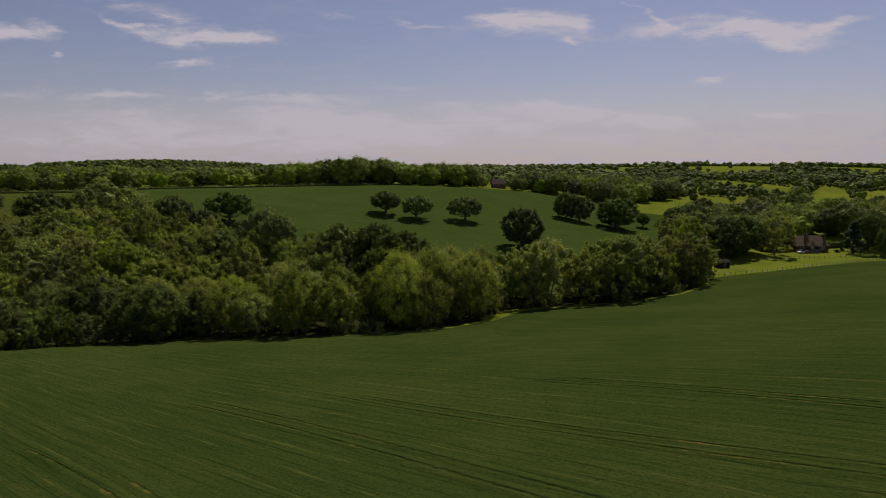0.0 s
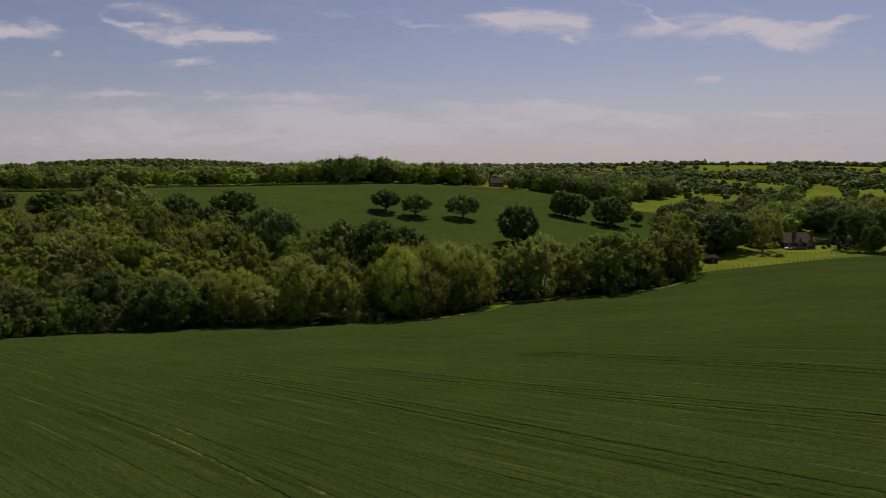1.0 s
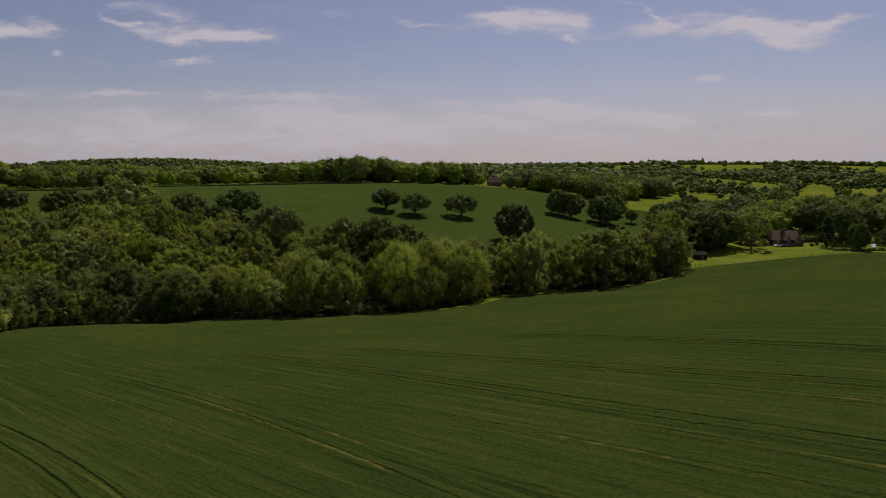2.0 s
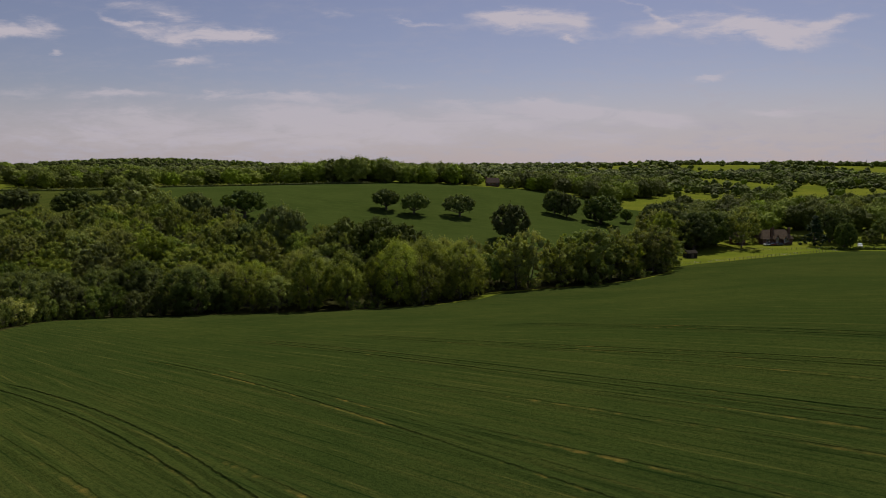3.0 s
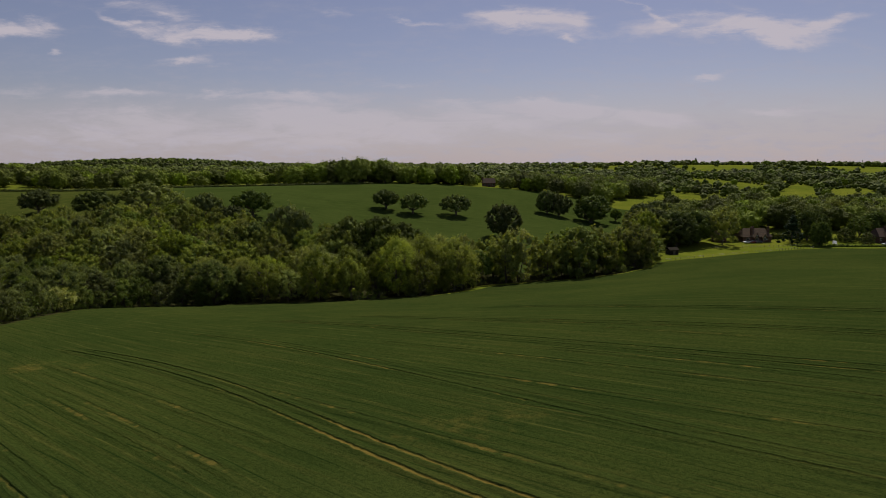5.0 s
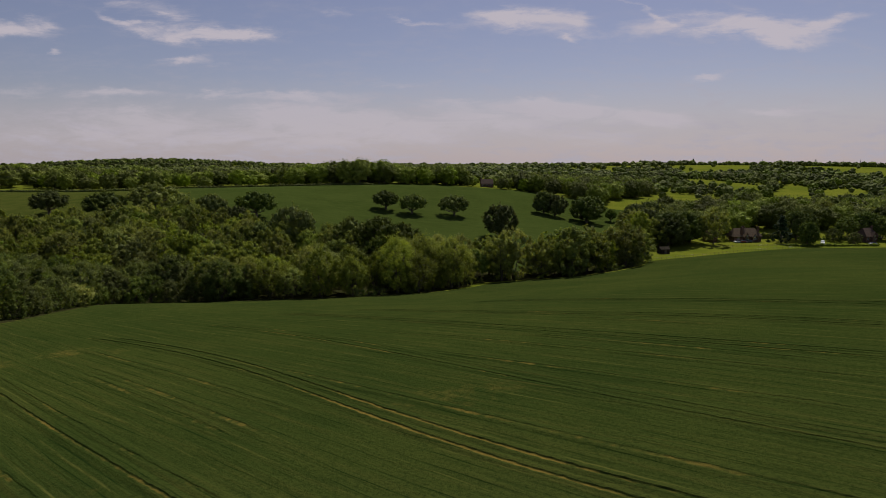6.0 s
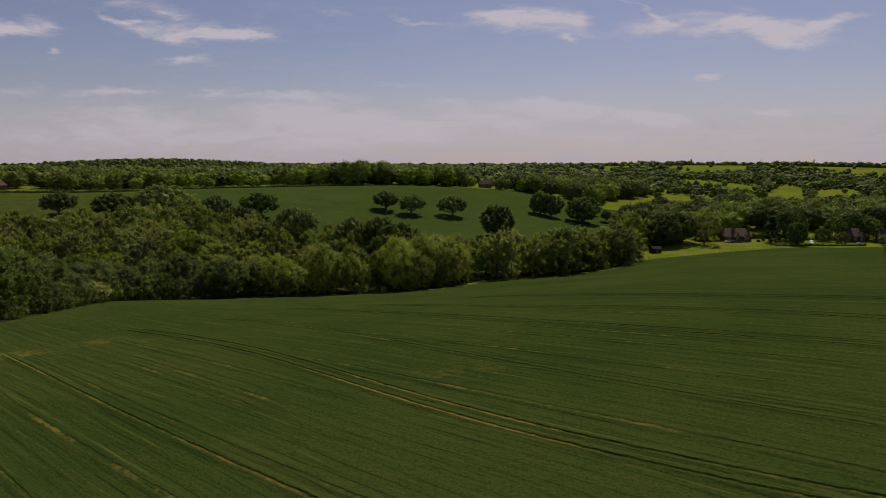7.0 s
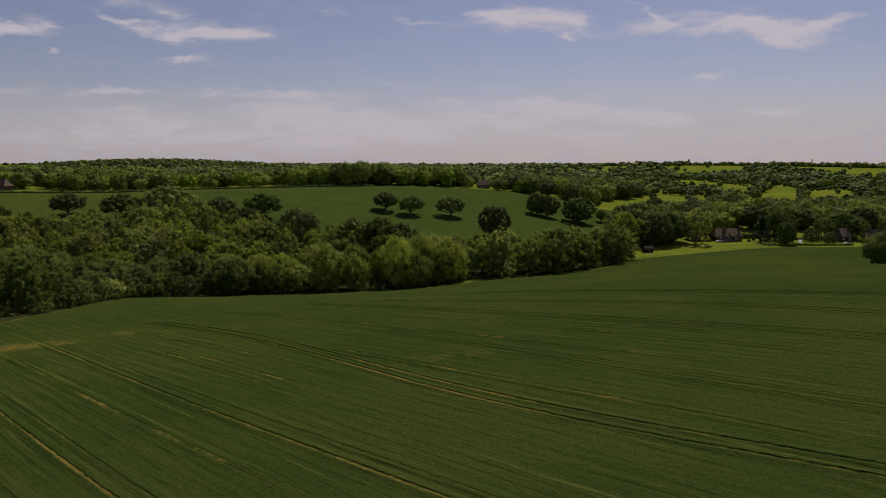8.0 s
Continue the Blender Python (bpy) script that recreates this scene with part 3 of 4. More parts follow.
fine_trees = [kind("ash_tree", 26, "tall", 13.6, 5.6, 1.6, 56, 15000, 0.165, ASH, T_ASH, 0.13, 4, 0.12, ragged=0.45, tuft=18, spread=0.55, tall=1.35, core_fill=0.5, loose=0.14),
              kind("ash_tree", 27, "round", 13.2, 6.0, 1.4, 56, 15000, 0.17, ASH, T_ASH, 0.14, 3, 0.12, ragged=0.45, tuft=18, spread=0.55, tall=1.2, core_fill=0.5, loose=0.14),
              kind("maple_tree", 28, "round", 12.8, 6.0, 1.2, 60, 15000, 0.17, HEDGE, "mid green maple with a rounded leafy crown", 0.18, 2, ragged=0.4, tuft=18, spread=0.55, core_fill=0.5, loose=0.14)]
fine_pale = [kind("willow_tree", 33, "round", 13.2, 6.0, 1.2, 60, 16000, 0.155, WILLOW, T_WIL, 0.14, 5, 0.25, ragged=0.5, tuft=17, spread=0.55, tall=1.3, core_fill=0.4, loose=0.14),
             kind("willow_tree", 34, "tall", 13.4, 5.6, 1.2, 60, 16000, 0.155, WILLOW, T_WIL, 0.14, 5, 0.25, ragged=0.5, tuft=17, spread=0.55, tall=1.35, core_fill=0.4, loose=0.14)]
thorns = [kind("hawthorn_tree", 38, "round", 10.5, 5.4, -0.4, 52, 13000, 0.17, THORN, "dense mid green hawthorn leafy to the ground", 0.14, 3, tuft=18, spread=0.5, core_fill=0.55, loose=0.1),
          kind("hawthorn_tree", 39, "round", 11.5, 5.0, 0.0, 52, 13000, 0.17, THORN, "dense mid green hawthorn leafy to the ground", 0.14, 3, tuft=18, spread=0.5, core_fill=0.55, loose=0.1)]
elder = kind("elder_shrub", 45, "round", 4.0, 3.0, 0.1, 18, 3500, 0.15, BLOSSOM, "elder shrub covered in cream blossom", 0.08, 3, cat="shrub", spread=0.4)
firs = [kind("conifer_tree", 51, "cone", 14.0, 4.0, 0.4, 60, 6500, 0.26, FIR, "dark green conical conifer", 0.25, cat="tree", core_fill=0.5)]
# oak leaf colour below OAK, standing in for shade inside the crown
far_oaks = [kind("oak_tree", 61, "dome", 13.0, 7.2, 0.8, 16, 3600, 0.3, DARK_SHADED_OAK, T_OAK, 0.4),
            kind("oak_tree", 62, "dome", 12.0, 7.8, 1.0, 18, 3600, 0.3, DARK_SHADED_OAK, T_OAK, 0.4)]
# dome crowns in the leaf colour that has self-shade put in
far_ashes = [kind("ash_tree", 63, "dome", 14.0, 6.4, 0.6, 16, 3600, 0.3, SHADED_DOME, T_ASH, 0.3),
             kind("lime_tree", 64, "dome", 14.5, 6.2, 0.6, 16, 3600, 0.3, SHADED_DOME, "tall mid green lime tree in leaf", 0.3),
             kind("maple_tree", 65, "dome", 12.0, 6.8, 0.4, 16, 3600, 0.3, SHADED_DOME, "mid green maple tree in full leaf", 0.3)]

# oaks standing alone in the hill pasture: x, y, kind, height and width factors
LONE = "lone oaks in the hill pasture"
for x, y, k, s, w, a in [(-29, 321, 0, 0.95, 1.05, 10), (-13.4, 316, 0, 0.98, 0.98, 130), (11.4, 322, 0, 1.02, 0.98, 250), (34.6, 274, 1, 1.16, 0.9, 40),
                         (72.5, 371, 1, 1.02, 0.85, 300), (79.5, 368, 1, 0.98, 0.85, 75), (99, 361, 1, 1.16, 1.2, 200), (-87.5, 259, 2, 0.98, 1.15, 160)]:
    plant(oaks[k], x, y, s, w, a, group=LONE)

# oaks that stand out of the wood
OUT = "oaks rising from the valley wood"
for x, y, k, s, w, a in [(-104, 243, 2, 0.98, 0.85, 20), (-91, 239, 0, 0.78, 0.85, 80), (-151, 239, 2, 0.95, 1.15, 50), (-184, 250, 0, 0.95, 1.15, 200),
                         (-212, 240, 2, 0.66, 0.85, 10), (-57, 203, 1, 1.34, 0.78, 310),
                         (62, 196, 2, 1.05, 0.8, 10), (-68, 196, 2, 1.1, 0.9, 77), (118, 372, 0, 0.7, 0.7, 0)]:
    plant(oaks[k], x, y, s, w, a, group=OUT)

for x, y, s, a in ((-32, 193, 1.06, 70), (-21, 192, 1.12, 190), (-12, 195, 1.0, 10)):
    plant(dark_oaks[0], x, y, s, 0.92, a, group=OUT)
plant(maples[1], -133, 250, 1.05, 1.2, 110, group=OUT)
plant(maples[1], -118, 243, 0.9, 0.9, 10, group=OUT)

rnd = random.Random(7)
WOOD = "trees of the valley wood"


def scatter(poly, gap, seed, margin=1.5):
    """Places in an outline, about a gap apart."""
    r = random.Random(seed)
    xs, ys = [p[0] for p in poly], [p[1] for p in poly]
    out = []
    y = min(ys)
    row = 0
    while y < max(ys):
        x = min(xs) + (gap / 2 if row % 2 else 0)
        while x < max(xs):
            px, py = x + r.uniform(-0.46, 0.46) * gap, y + r.uniform(-0.46, 0.46) * gap
            if inside(poly, px, py) > margin:
                out.append((px, py))
            x += gap
        y += gap * 0.87
        row += 1
    return out


def edge_points(line, gap):
    out, left = [], 0.0
    for (ax, ay), (bx, by) in zip(line, line[1:]):
        n = math.hypot(bx - ax, by - ay)
        while left < n:
            out.append((ax + (bx - ax) * left / n, ay + (by - ay) * left / n))
            left += gap
        left -= n
    return out


front = WOOD_EDGE[:16]
for x, y in scatter(WOOD_EDGE, 8.6, 3, 2.6):
    if x < -8 - 0.75 * (y + 71):      # the wood goes on to the west as far as it can be seen
        continue
    r = rnd.random()
    pale = -14 < x < 20 and y < 172
    strip = x > 20
    if pale:
        k = rnd.choice(willows)
    elif strip:
        k = rnd.choice(willows + ashes * 2 if x < 46 else ashes[1:] + maples[:1] * 2)
    else:
        k = rnd.choice(ashes * 4 + willows + maples[:1] * 5) if r < 0.92 else oaks[2]
    if inside(WOOD_EDGE, x, y) < 21 and y < 200 and not strip:
        k = rnd.choice(fine_pale) if pale else rnd.choice(fine_trees + fine_pale[:1]) if r < 0.92 else oaks[2]
    if x < -58 and y < 150:
        k = rnd.choice(thorns)
    s = rnd.uniform(0.74, 1.14) * (1.24 if strip else 1.18 if pale else 0.85 if (y > 195 and x < -105) else 1.02)
    plant(k, x, y, s * (0.9 if k in oaks else 1.0), rnd.uniform(0.82, 1.12) * (0.75 if k in oaks else 1.0), rnd.uniform(0, 360), group=WOOD)
for x, y in edge_points(front, 3.4):
    dx, dy = rnd.uniform(-1.6, 1.6), rnd.uniform(2.0, 5.5)
    if rnd.random() < (0.15 if x < -60 else 0.7 if x < 15 else 0.4):
        continue
    plant(rnd.choice(shrubs), x + (1.0 - dy if y < 120 else dx), y + (dx if y < 120 else dy), rnd.uniform(0.35, 0.95), rnd.uniform(0.8, 1.4), rnd.uniform(0, 360), group="shrubs along the wood's edge")
for x, y in edge_points([(-77, 66), (-82, 92), (-88, 112), (-84, 128), (-62, 136)], 5.5):
    plant(rnd.choice(thorns), x - 1.6 if y < 120 else x, y if y < 120 else y + 1.8, rnd.uniform(0.4, 0.75), rnd.uniform(0.8, 1.1), rnd.uniform(0, 360), group=WOOD)
plant(elder, -85.5, 98.5, 1.35, 1.0, 40)

# trees round the houses in the valley
GROVE = "trees round the valley houses"
for x, y in scatter([(98, 240), (108, 252), (126, 266), (142, 282), (142, 325), (112, 318), (97, 262)], 8.0, 5):
    plant(rnd.choice(ashes + maples[:1] * 2 + oaks[1:2] * 2), x, y, rnd.uniform(1.0, 1.3), rnd.uniform(0.85, 1.05), rnd.uniform(0, 360), group=GROVE)
plant(ashes[2], 148.5, 281, 1.5, 0.9, 30, group=GROVE)
plant(firs[0], 190, 291, 1.08, 1.35, 0, group=GROVE)
plant(oaks[1], 204, 301, 1.1, 0.75, 60, group=GROVE)
plant(oaks[1], 198, 279, 0.85, 0.72, 140, group=GROVE)
plant(oaks[2], 158, 302, 1.1, 0.9, 10, group=GROVE)
for x, y, s in ((247, 281, 0.5), (228, 287, 0.62), (263, 283, 0.9), (222, 296, 0.7), (252, 301, 1.2), (233, 303, 1.1)):
    plant(thorns[x % 2], x, y, s, 1.1, x * 17, group=GROVE)
for x, y, s in ((246, 306, 1.0), (268, 292, 0.95), (215, 312, 0.9)):
    plant(oaks[1], x, y, s, 0.9, x * 31, group=GROVE)
for x, y, s in ((143.5, 124.5, 1.0), (149, 122.5, 1.2), (156, 119, 1.1)):
    plant(hollies[0], x, y, s, 1.1, x * 33, 0.6, group="hollies in the field hedge")
for x, y in edge_points([(157, 117), (175, 112), (220, 105)], 5.0):
    plant(rnd.choice(shrubs), x, y, 1.2, 1.3, rnd.uniform(0, 360), group="shrubs of the field hedge")
for x, y in scatter([(112, 326), (160, 314), (196, 326), (215, 334), (270, 332), (275, 300), (330, 296), (420, 330), (420, 415), (320, 425), (270, 405), (235, 420), (190, 395), (165, 378), (140, 372), (125, 345)], 11.5, 8):
    plant(rnd.choice(far_oaks + far_ashes * 2), x, y, rnd.uniform(0.75, 1.3), rnd.uniform(0.95, 1.2), rnd.uniform(0, 360), group="trees of the wooded valley")
for x, y in scatter([(142, 380), (175, 372), (190, 398), (165, 412), (148, 402)], 8.0, 9):
    plant(rnd.choice(far_oaks + far_ashes), x, y, rnd.uniform(0.7, 1.0), 1.0, rnd.uniform(0, 360), group="trees of the wooded valley")
for x, y in scatter([(-300, 418), (-208, 414), (-200, 436), (-205, 446), (-300, 450)], 13.0, 15):
    plant(rnd.choice(far_oaks * 2 + far_ashes), x, y, rnd.uniform(0.7, 1.15), rnd.uniform(1.0, 1.4), rnd.uniform(0, 360), group="trees behind the hill hedge")
plant(firs[0], 556, 1345, 1.1, 1.2, 0, group="trees on the skyline")
plant(far_oaks[0], -1210, 1900, 1.35, 1.1, 30, group="trees on the skyline")
# hanger above the pasture
for x, y in ((26, 474), (30, 484), (54, 474), (60, 484), (47, 494)):
    plant(far_ashes[2], x, y, 0.8, 1.0, x * 40, group="trees of the hanger wood")
for x, y in scatter([(-128, 468), (-118, 452), (-85, 448), (-20, 452), (22, 462), (28, 480), (25, 540), (-140, 540)], 10.5, 12):
    s = 1.4 if -95 < x < -40 else 1.18
    plant(rnd.choice(far_oaks[:1] + far_ashes * 2), x, y, s * rnd.uniform(0.8, 1.1), rnd.uniform(0.95, 1.25), rnd.uniform(0, 360), group="trees of the hanger wood")
for x, y in scatter([(56, 478), (84, 466), (106, 452), (126, 426), (148, 456), (190, 508), (205, 545), (180, 600), (70, 600)], 11.0, 13):
    plant(rnd.choice(far_oaks + far_ashes), x, y, rnd.uniform(0.85, 1.15), 1.0, rnd.uniform(0, 360), group="trees above the meadow")
for x, y in scatter([(-400, 450), (-330, 445), (-205, 440), (-140, 452), (-140, 560), (-430, 580)], 17.0, 14):
    plant(rnd.choice(far_oaks + far_ashes), x, y, rnd.uniform(0.6, 1.15), rnd.uniform(1.1, 1.5), rnd.uniform(0, 360), group="trees behind the hill hedge")


def joined_trees(name, places, seed, label, low=0.7, tall=1.1, count=150, size=0.4, dark=0.0, detail=3):
    """Far trees, too many to count, as one sheet of crowns; each tree has its own tone."""
    rng = np.random.default_rng(seed)
    stock = [dome(rng, count, size, detail=detail) for _ in range(6)]
    vs, fs, tone, o = [], [], [], 0
    for x, y in places:
        v, f = stock[int(rng.integers(6))]
        a, s, w = rng.uniform(0, 6.28), low + (tall - low) * rng.random() ** 1.4, rng.uniform(0.85, 1.3)
        c, n = math.cos(a) * s * w, math.sin(a) * s * w
        vs.append(np.stack([v[:, 0] * c - v[:, 1] * n + x, v[:, 0] * n + v[:, 1] * c + y, v[:, 2] * s + float(height(x, y)) - 0.5], 1))
        fs.append(f + o)
        tone.append(np.full(len(v), max(rng.random() ** 1.3 - dark, 0.0)))
        o += len(v)
    me = mesh_from(name, np.concatenate(vs), np.concatenate(fs), FARLEAF)
    me.attributes.new("tone", "FLOAT", "POINT").data.foreach_set("value", np.concatenate(tone).astype(np.float32))
    return tagged(new(name, me), label, "woodland", kind="stuff")


MEADOWS = [[(125, 418), (186, 501), (240, 521), (262, 505), (212, 440)], [(255, 470), (275, 515), (300, 500), (275, 455)],
           [(304, 732), (326, 711), (356, 650), (318, 590), (280, 640)], [(511, 1249), (644, 1306), (640, 1200), (480, 960), (400, 900), (350, 860)],
           [(660, 1104), (820, 1100), (720, 900), (600, 840), (610, 980)], [(385, 644), (400, 650), (350, 530), (310, 490), (300, 510)], [(394, 608), (440, 622), (420, 562), (362, 528), (345, 535)],
           [(357, 1318), (415, 1314), (350, 1120), (300, 1080)], [(-330, 620), (-240, 640), (-250, 700), (-360, 690)], [(-560, 760), (-430, 740), (-420, 840), (-580, 850)],
           [(-450, 590), (-380, 590), (-345, 510), (-400, 500)]]


def open_land(x, y):
    """Meadows and clearings, where no wood grows; and what lies aside of all that can be seen."""
    if abs(x) > 0.76 * (y + 80) + 20 or any(inside(m, x, y) > -5 for m in MEADOWS):
        return True
    return noise.noise(Vector((x / 95, y / 60, 3.1))) < (-0.42 if y < 1000 else -0.34)


def wood_spots(poly, gap, seed):
    return [(x, y) for x, y in scatter(poly, gap, seed) if not open_land(x, y)]


def band(line, deep, gap, seed, name="distant_wood", label="distant broadleaf woodland", low=0.5, tall=0.9, count=90, size=0.34):
    """A belt of trees along a line, with an uneven edge."""
    r = random.Random(seed)
    spots = []
    for x, y in edge_points(line, gap):
        n = max(1, round(deep / gap * (0.65 + 0.6 * noise.noise(Vector((x / 60, y / 60, seed))))))
        spots += [(x + r.uniform(-0.5, 0.5) * gap, y + (k + r.uniform(-0.4, 0.4)) * gap) for k in range(n)]
    joined_trees(name, [q for q in spots if abs(q[0]) < 0.76 * (q[1] + 80) + 20], seed, label, low, tall, count, size)


joined_trees("distant_wood", wood_spots([(178, 512), (235, 545), (250, 452), (420, 430), (560, 450), (700, 640), (800, 770), (262, 770), (150, 660)], 11.5, 21), 72, "distant broadleaf woodland", 0.4, 1.0, 280, 0.42)
joined_trees("distant_wood", wood_spots([(262, 770), (800, 770), (1020, 1080), (300, 1080)], 13.5, 26), 77, "distant broadleaf woodland", 0.4, 1.0)
joined_trees("distant_wood", wood_spots([(300, 1080), (1020, 1080), (1400, 1660), (0, 1660), (200, 1400)], 20, 27), 78, "distant broadleaf woodland", 0.5, 1.15, 70, 0.6, 0.0, 2)
joined_trees("distant_wood", wood_spots([(-420, 1250), (-200, 1000), (250, 1000), (300, 1080), (200, 1400), (0, 1660), (-450, 1600)], 20, 28), 80, "distant broadleaf woodland", 0.5, 1.1, 70, 0.6, 0.0, 2)
band([(304, 740), (328, 720), (356, 645)], 5, 5, 105, "hedgerow_trees", "dark hedgerow between far meadows", 0.15, 0.35)
band([(320, 500), (350, 530), (388, 606), (470, 644)], 6, 6, 106, "hedgerow_trees", "dark hedgerow between far meadows", 0.2, 0.5)
band([(345, 858), (400, 905), (484, 965)], 8, 7, 107, "hedgerow_trees", "dark hedgerow between far meadows", 0.2, 0.5)
joined_trees("field_trees", [(420, 1010), (505, 1120), (560, 1200), (700, 1010), (640, 930), (318, 640), (370, 560), (420, 590), (190, 480), (228, 500)], 81, "scattered trees standing in far meadows", 0.5, 0.8)
joined_trees("distant_wood", wood_spots([(-80, 600), (150, 620), (200, 700), (260, 800), (250, 1000), (-200, 1000), (-300, 640)], 13.5, 22), 73, "distant broadleaf woodland", 0.5, 1.0, 80, 0.42)
joined_trees("distant_wood", wood_spots([(-900, 700), (-420, 600), (-300, 640), (-200, 1000), (-420, 1250), (-1000, 1250)], 14.0, 23), 74, "distant broadleaf woodland", 0.45, 1.0, 80, 0.45, 0.0, 2)
joined_trees("ridge_wood", scatter([(-960, 1480), (-860, 1330), (-500, 1330), (-420, 1480), (-440, 1580), (-940, 1580)], 15, 24), 75, "wooded ridge on the skyline", 0.55, 1.15, 70, 0.5, 0.0, 2)
joined_trees("skyline_trees", [q for q in scatter([(-1900, 2250), (-300, 1850), (300, 1650), (1500, 1650), (2300, 2050), (2300, 2170), (1500, 1760), (300, 1760), (-300, 1970), (-1900, 2370)], 25, 25, 0.5)
                               if noise.noise(Vector((q[0] / 70, q[1] / 90, 8.0))) > -0.12], 76, "line of trees along the far skyline", 0.6, 1.35, 60, 0.7, 0.15, 2)
joined_trees("conifer_belt", [(x, y + 14 * k) for k in range(2) for x, y in edge_points([(-800, 1265), (-600, 1255), (-430, 1270)], 11)], 79, "dark belt of trees below the far ridge", 0.8, 1.1, 60, 0.6, 0.9, 2)


# ---- tramlines in the crop ----
def along(s, w):
    """A place in the crop: s metres along the rows, w across them."""
    c, n = math.cos(ROW_TURN), math.sin(ROW_TURN)
    return s * c + w * n, -s * n + w * c


def wheel_rut(parent, w0, s0, s1, sway, phase, seed, bare, bank, low, bend=0.0, broad=1.0):
    """One wheel's rut: a trodden floor between banks of standing crop."""
    rng = np.random.default_rng(seed)
    s = np.arange(s0, s1, 0.45)
    mid = w0 - sway * np.sin((s + phase) / 112 * 2 * math.pi) + bend * np.exp(-((s + 62) / 50) ** 2) + 0.03 * rng.normal(size=len(s))
    tread = broad * (0.095 + 0.02 * rng.normal(size=len(s)))
    wear = 0.0 * s + sum(a * np.exp(-((s - m) / r) ** 2) for m, r, a in bare) + 0.12 * rng.normal(size=len(s))
    patchy = np.convolve(rng.normal(size=len(s) + 8), np.ones(9) / 3, "valid")
    wear = np.clip(wear + 0.2 * np.sin(s * 0.31 + seed) + 0.1 * patchy, 0, 1)
    low = np.clip(low * (1 + 0.2 * patchy), 0, 1)
    across = np.stack([mid - 1.3, mid - tread - 0.22, mid - tread, mid, mid + tread, mid + tread + 0.1, mid + tread + 0.45, mid + 1.5])
    lift = np.array([-0.03, 0.07, 0.03, 0.02, 0.03, 0.12, 0.09, -0.03])[:, None] * bank + 0.008 * rng.normal(size=across.shape)
    c, n = math.cos(ROW_TURN), math.sin(ROW_TURN)
    x, y = s[None] * c + across * n, -s[None] * n + across * c
    sunk = np.array([-0.06, 0.06, 0.06, 0.06, 0.06, 0.06, 0.06, -0.06])[:, None]
    ends = np.clip(np.minimum(s - s0, s1 - s) / 5, 0, 1)[None]      # the rut runs out level with the crop
    z = height(x, y) + (lift + sunk) * ends - 0.03 * (1 - ends)
    m = len(s)
    i = (np.arange(7)[:, None] * m + np.arange(m - 1)[None]).ravel()
    me = mesh_from("wheel_rut", np.stack([x, y, z], -1).reshape(-1, 3), np.stack([i, i + 1, i + m + 1, i + m], 1), GROUND)
    soil = np.array([0, 0, 0.8, 1, 0.75, 0, 0, 0])[:, None] * (low + (1.0 - low) * wear)[None]
    me.attributes.new("crop", "FLOAT", "POINT").data.foreach_set("value", np.ones(x.size, np.float32))
    me.attributes.new("bare", "FLOAT", "POINT").data.foreach_set("value", soil.ravel().astype(np.float32))
    return part("wheel_rut", me, parent)


TRAMLINES = [(-47.5, -40, 30, 0.3, 0, [(-10, 30, 0.6)]), (-31.6, -52, 40, 0.3, 20, [(-10, 40, 0.9)]), (-18, -58, 62, 0.5, 40, [(-56, 8, 0.9), (20, 16, 0.5)]),
             (0, -66, 75, 2.1, 11, [(3, 20, 1.1), (48, 10, 0.7)]), (12.6, -62, 85, 0.7, 0, [(-32, 22, 0.5), (30, 9, 0.3)]), (33.0, -66, 100, 0.8, 30, [(-50, 12, 0.3), (20, 10, 0.35)]),
             (45.0, -56, 115, 1.6, 60, [(-5, 9, 0.35)]), (60.0, -40, 130, 0.8, 10, [(-12, 8, 0.4)])]
for j, (w, s0, s1, sway, phase, bare) in enumerate(TRAMLINES):
    line = tagged(new("tramline"), "pair of wheel ruts pressed through the green crop", "wheel track", "tramlines in the crop field", "structure")
    for q in (0, 1):
        faint = q == 1 and j in (1, 2, 4)      # one wheel pressed less
        worn = [(m, r, a * (0.3 if faint else 1.0)) for m, r, a in bare]
        low = 0.58 if j == 2 and not faint else 0.1 if j == 3 else 0.16
        wheel_rut(line, w - 0.9 + 1.8 * q, s0 + 3 * q, s1, sway, phase, 5 * j + q, worn, (1.0 if j < 4 else 0.7) * (0.6 if faint else 1.0), low, 5.2 if j == 4 else 0.0)

# rows where the seed came up thin: place across, from, to, how bare
for j, (w, s0, s1, thin) in enumerate([(-5.0, -57, -6, 0.34), (-9.3, -44, -4, 0.4), (-11.0, -42, -6, 0.42), (3.4, -22, 46, 0.42), (17.6, -14, 34, 0.34), (-24.5, -52, 10, 0.36), (25.0, -30, 40, 0.25),
                                       (29.1, -8, 30, 0.3), (41.0, -8, 18, 0.35), (-38.0, -30, 20, 0.4)]):
    line = tagged(new("thin_crop_row"), "thinly sown crop row showing ochre soil", "crop row", "thin rows in the crop field", "structure")
    wheel_rut(line, w, s0, s1, 0.5, 9 * j, 60 + j, [((s0 + s1) / 2, (s1 - s0) / 3, thin)], 0.5, thin * 0.45, 0.0, 2.0)


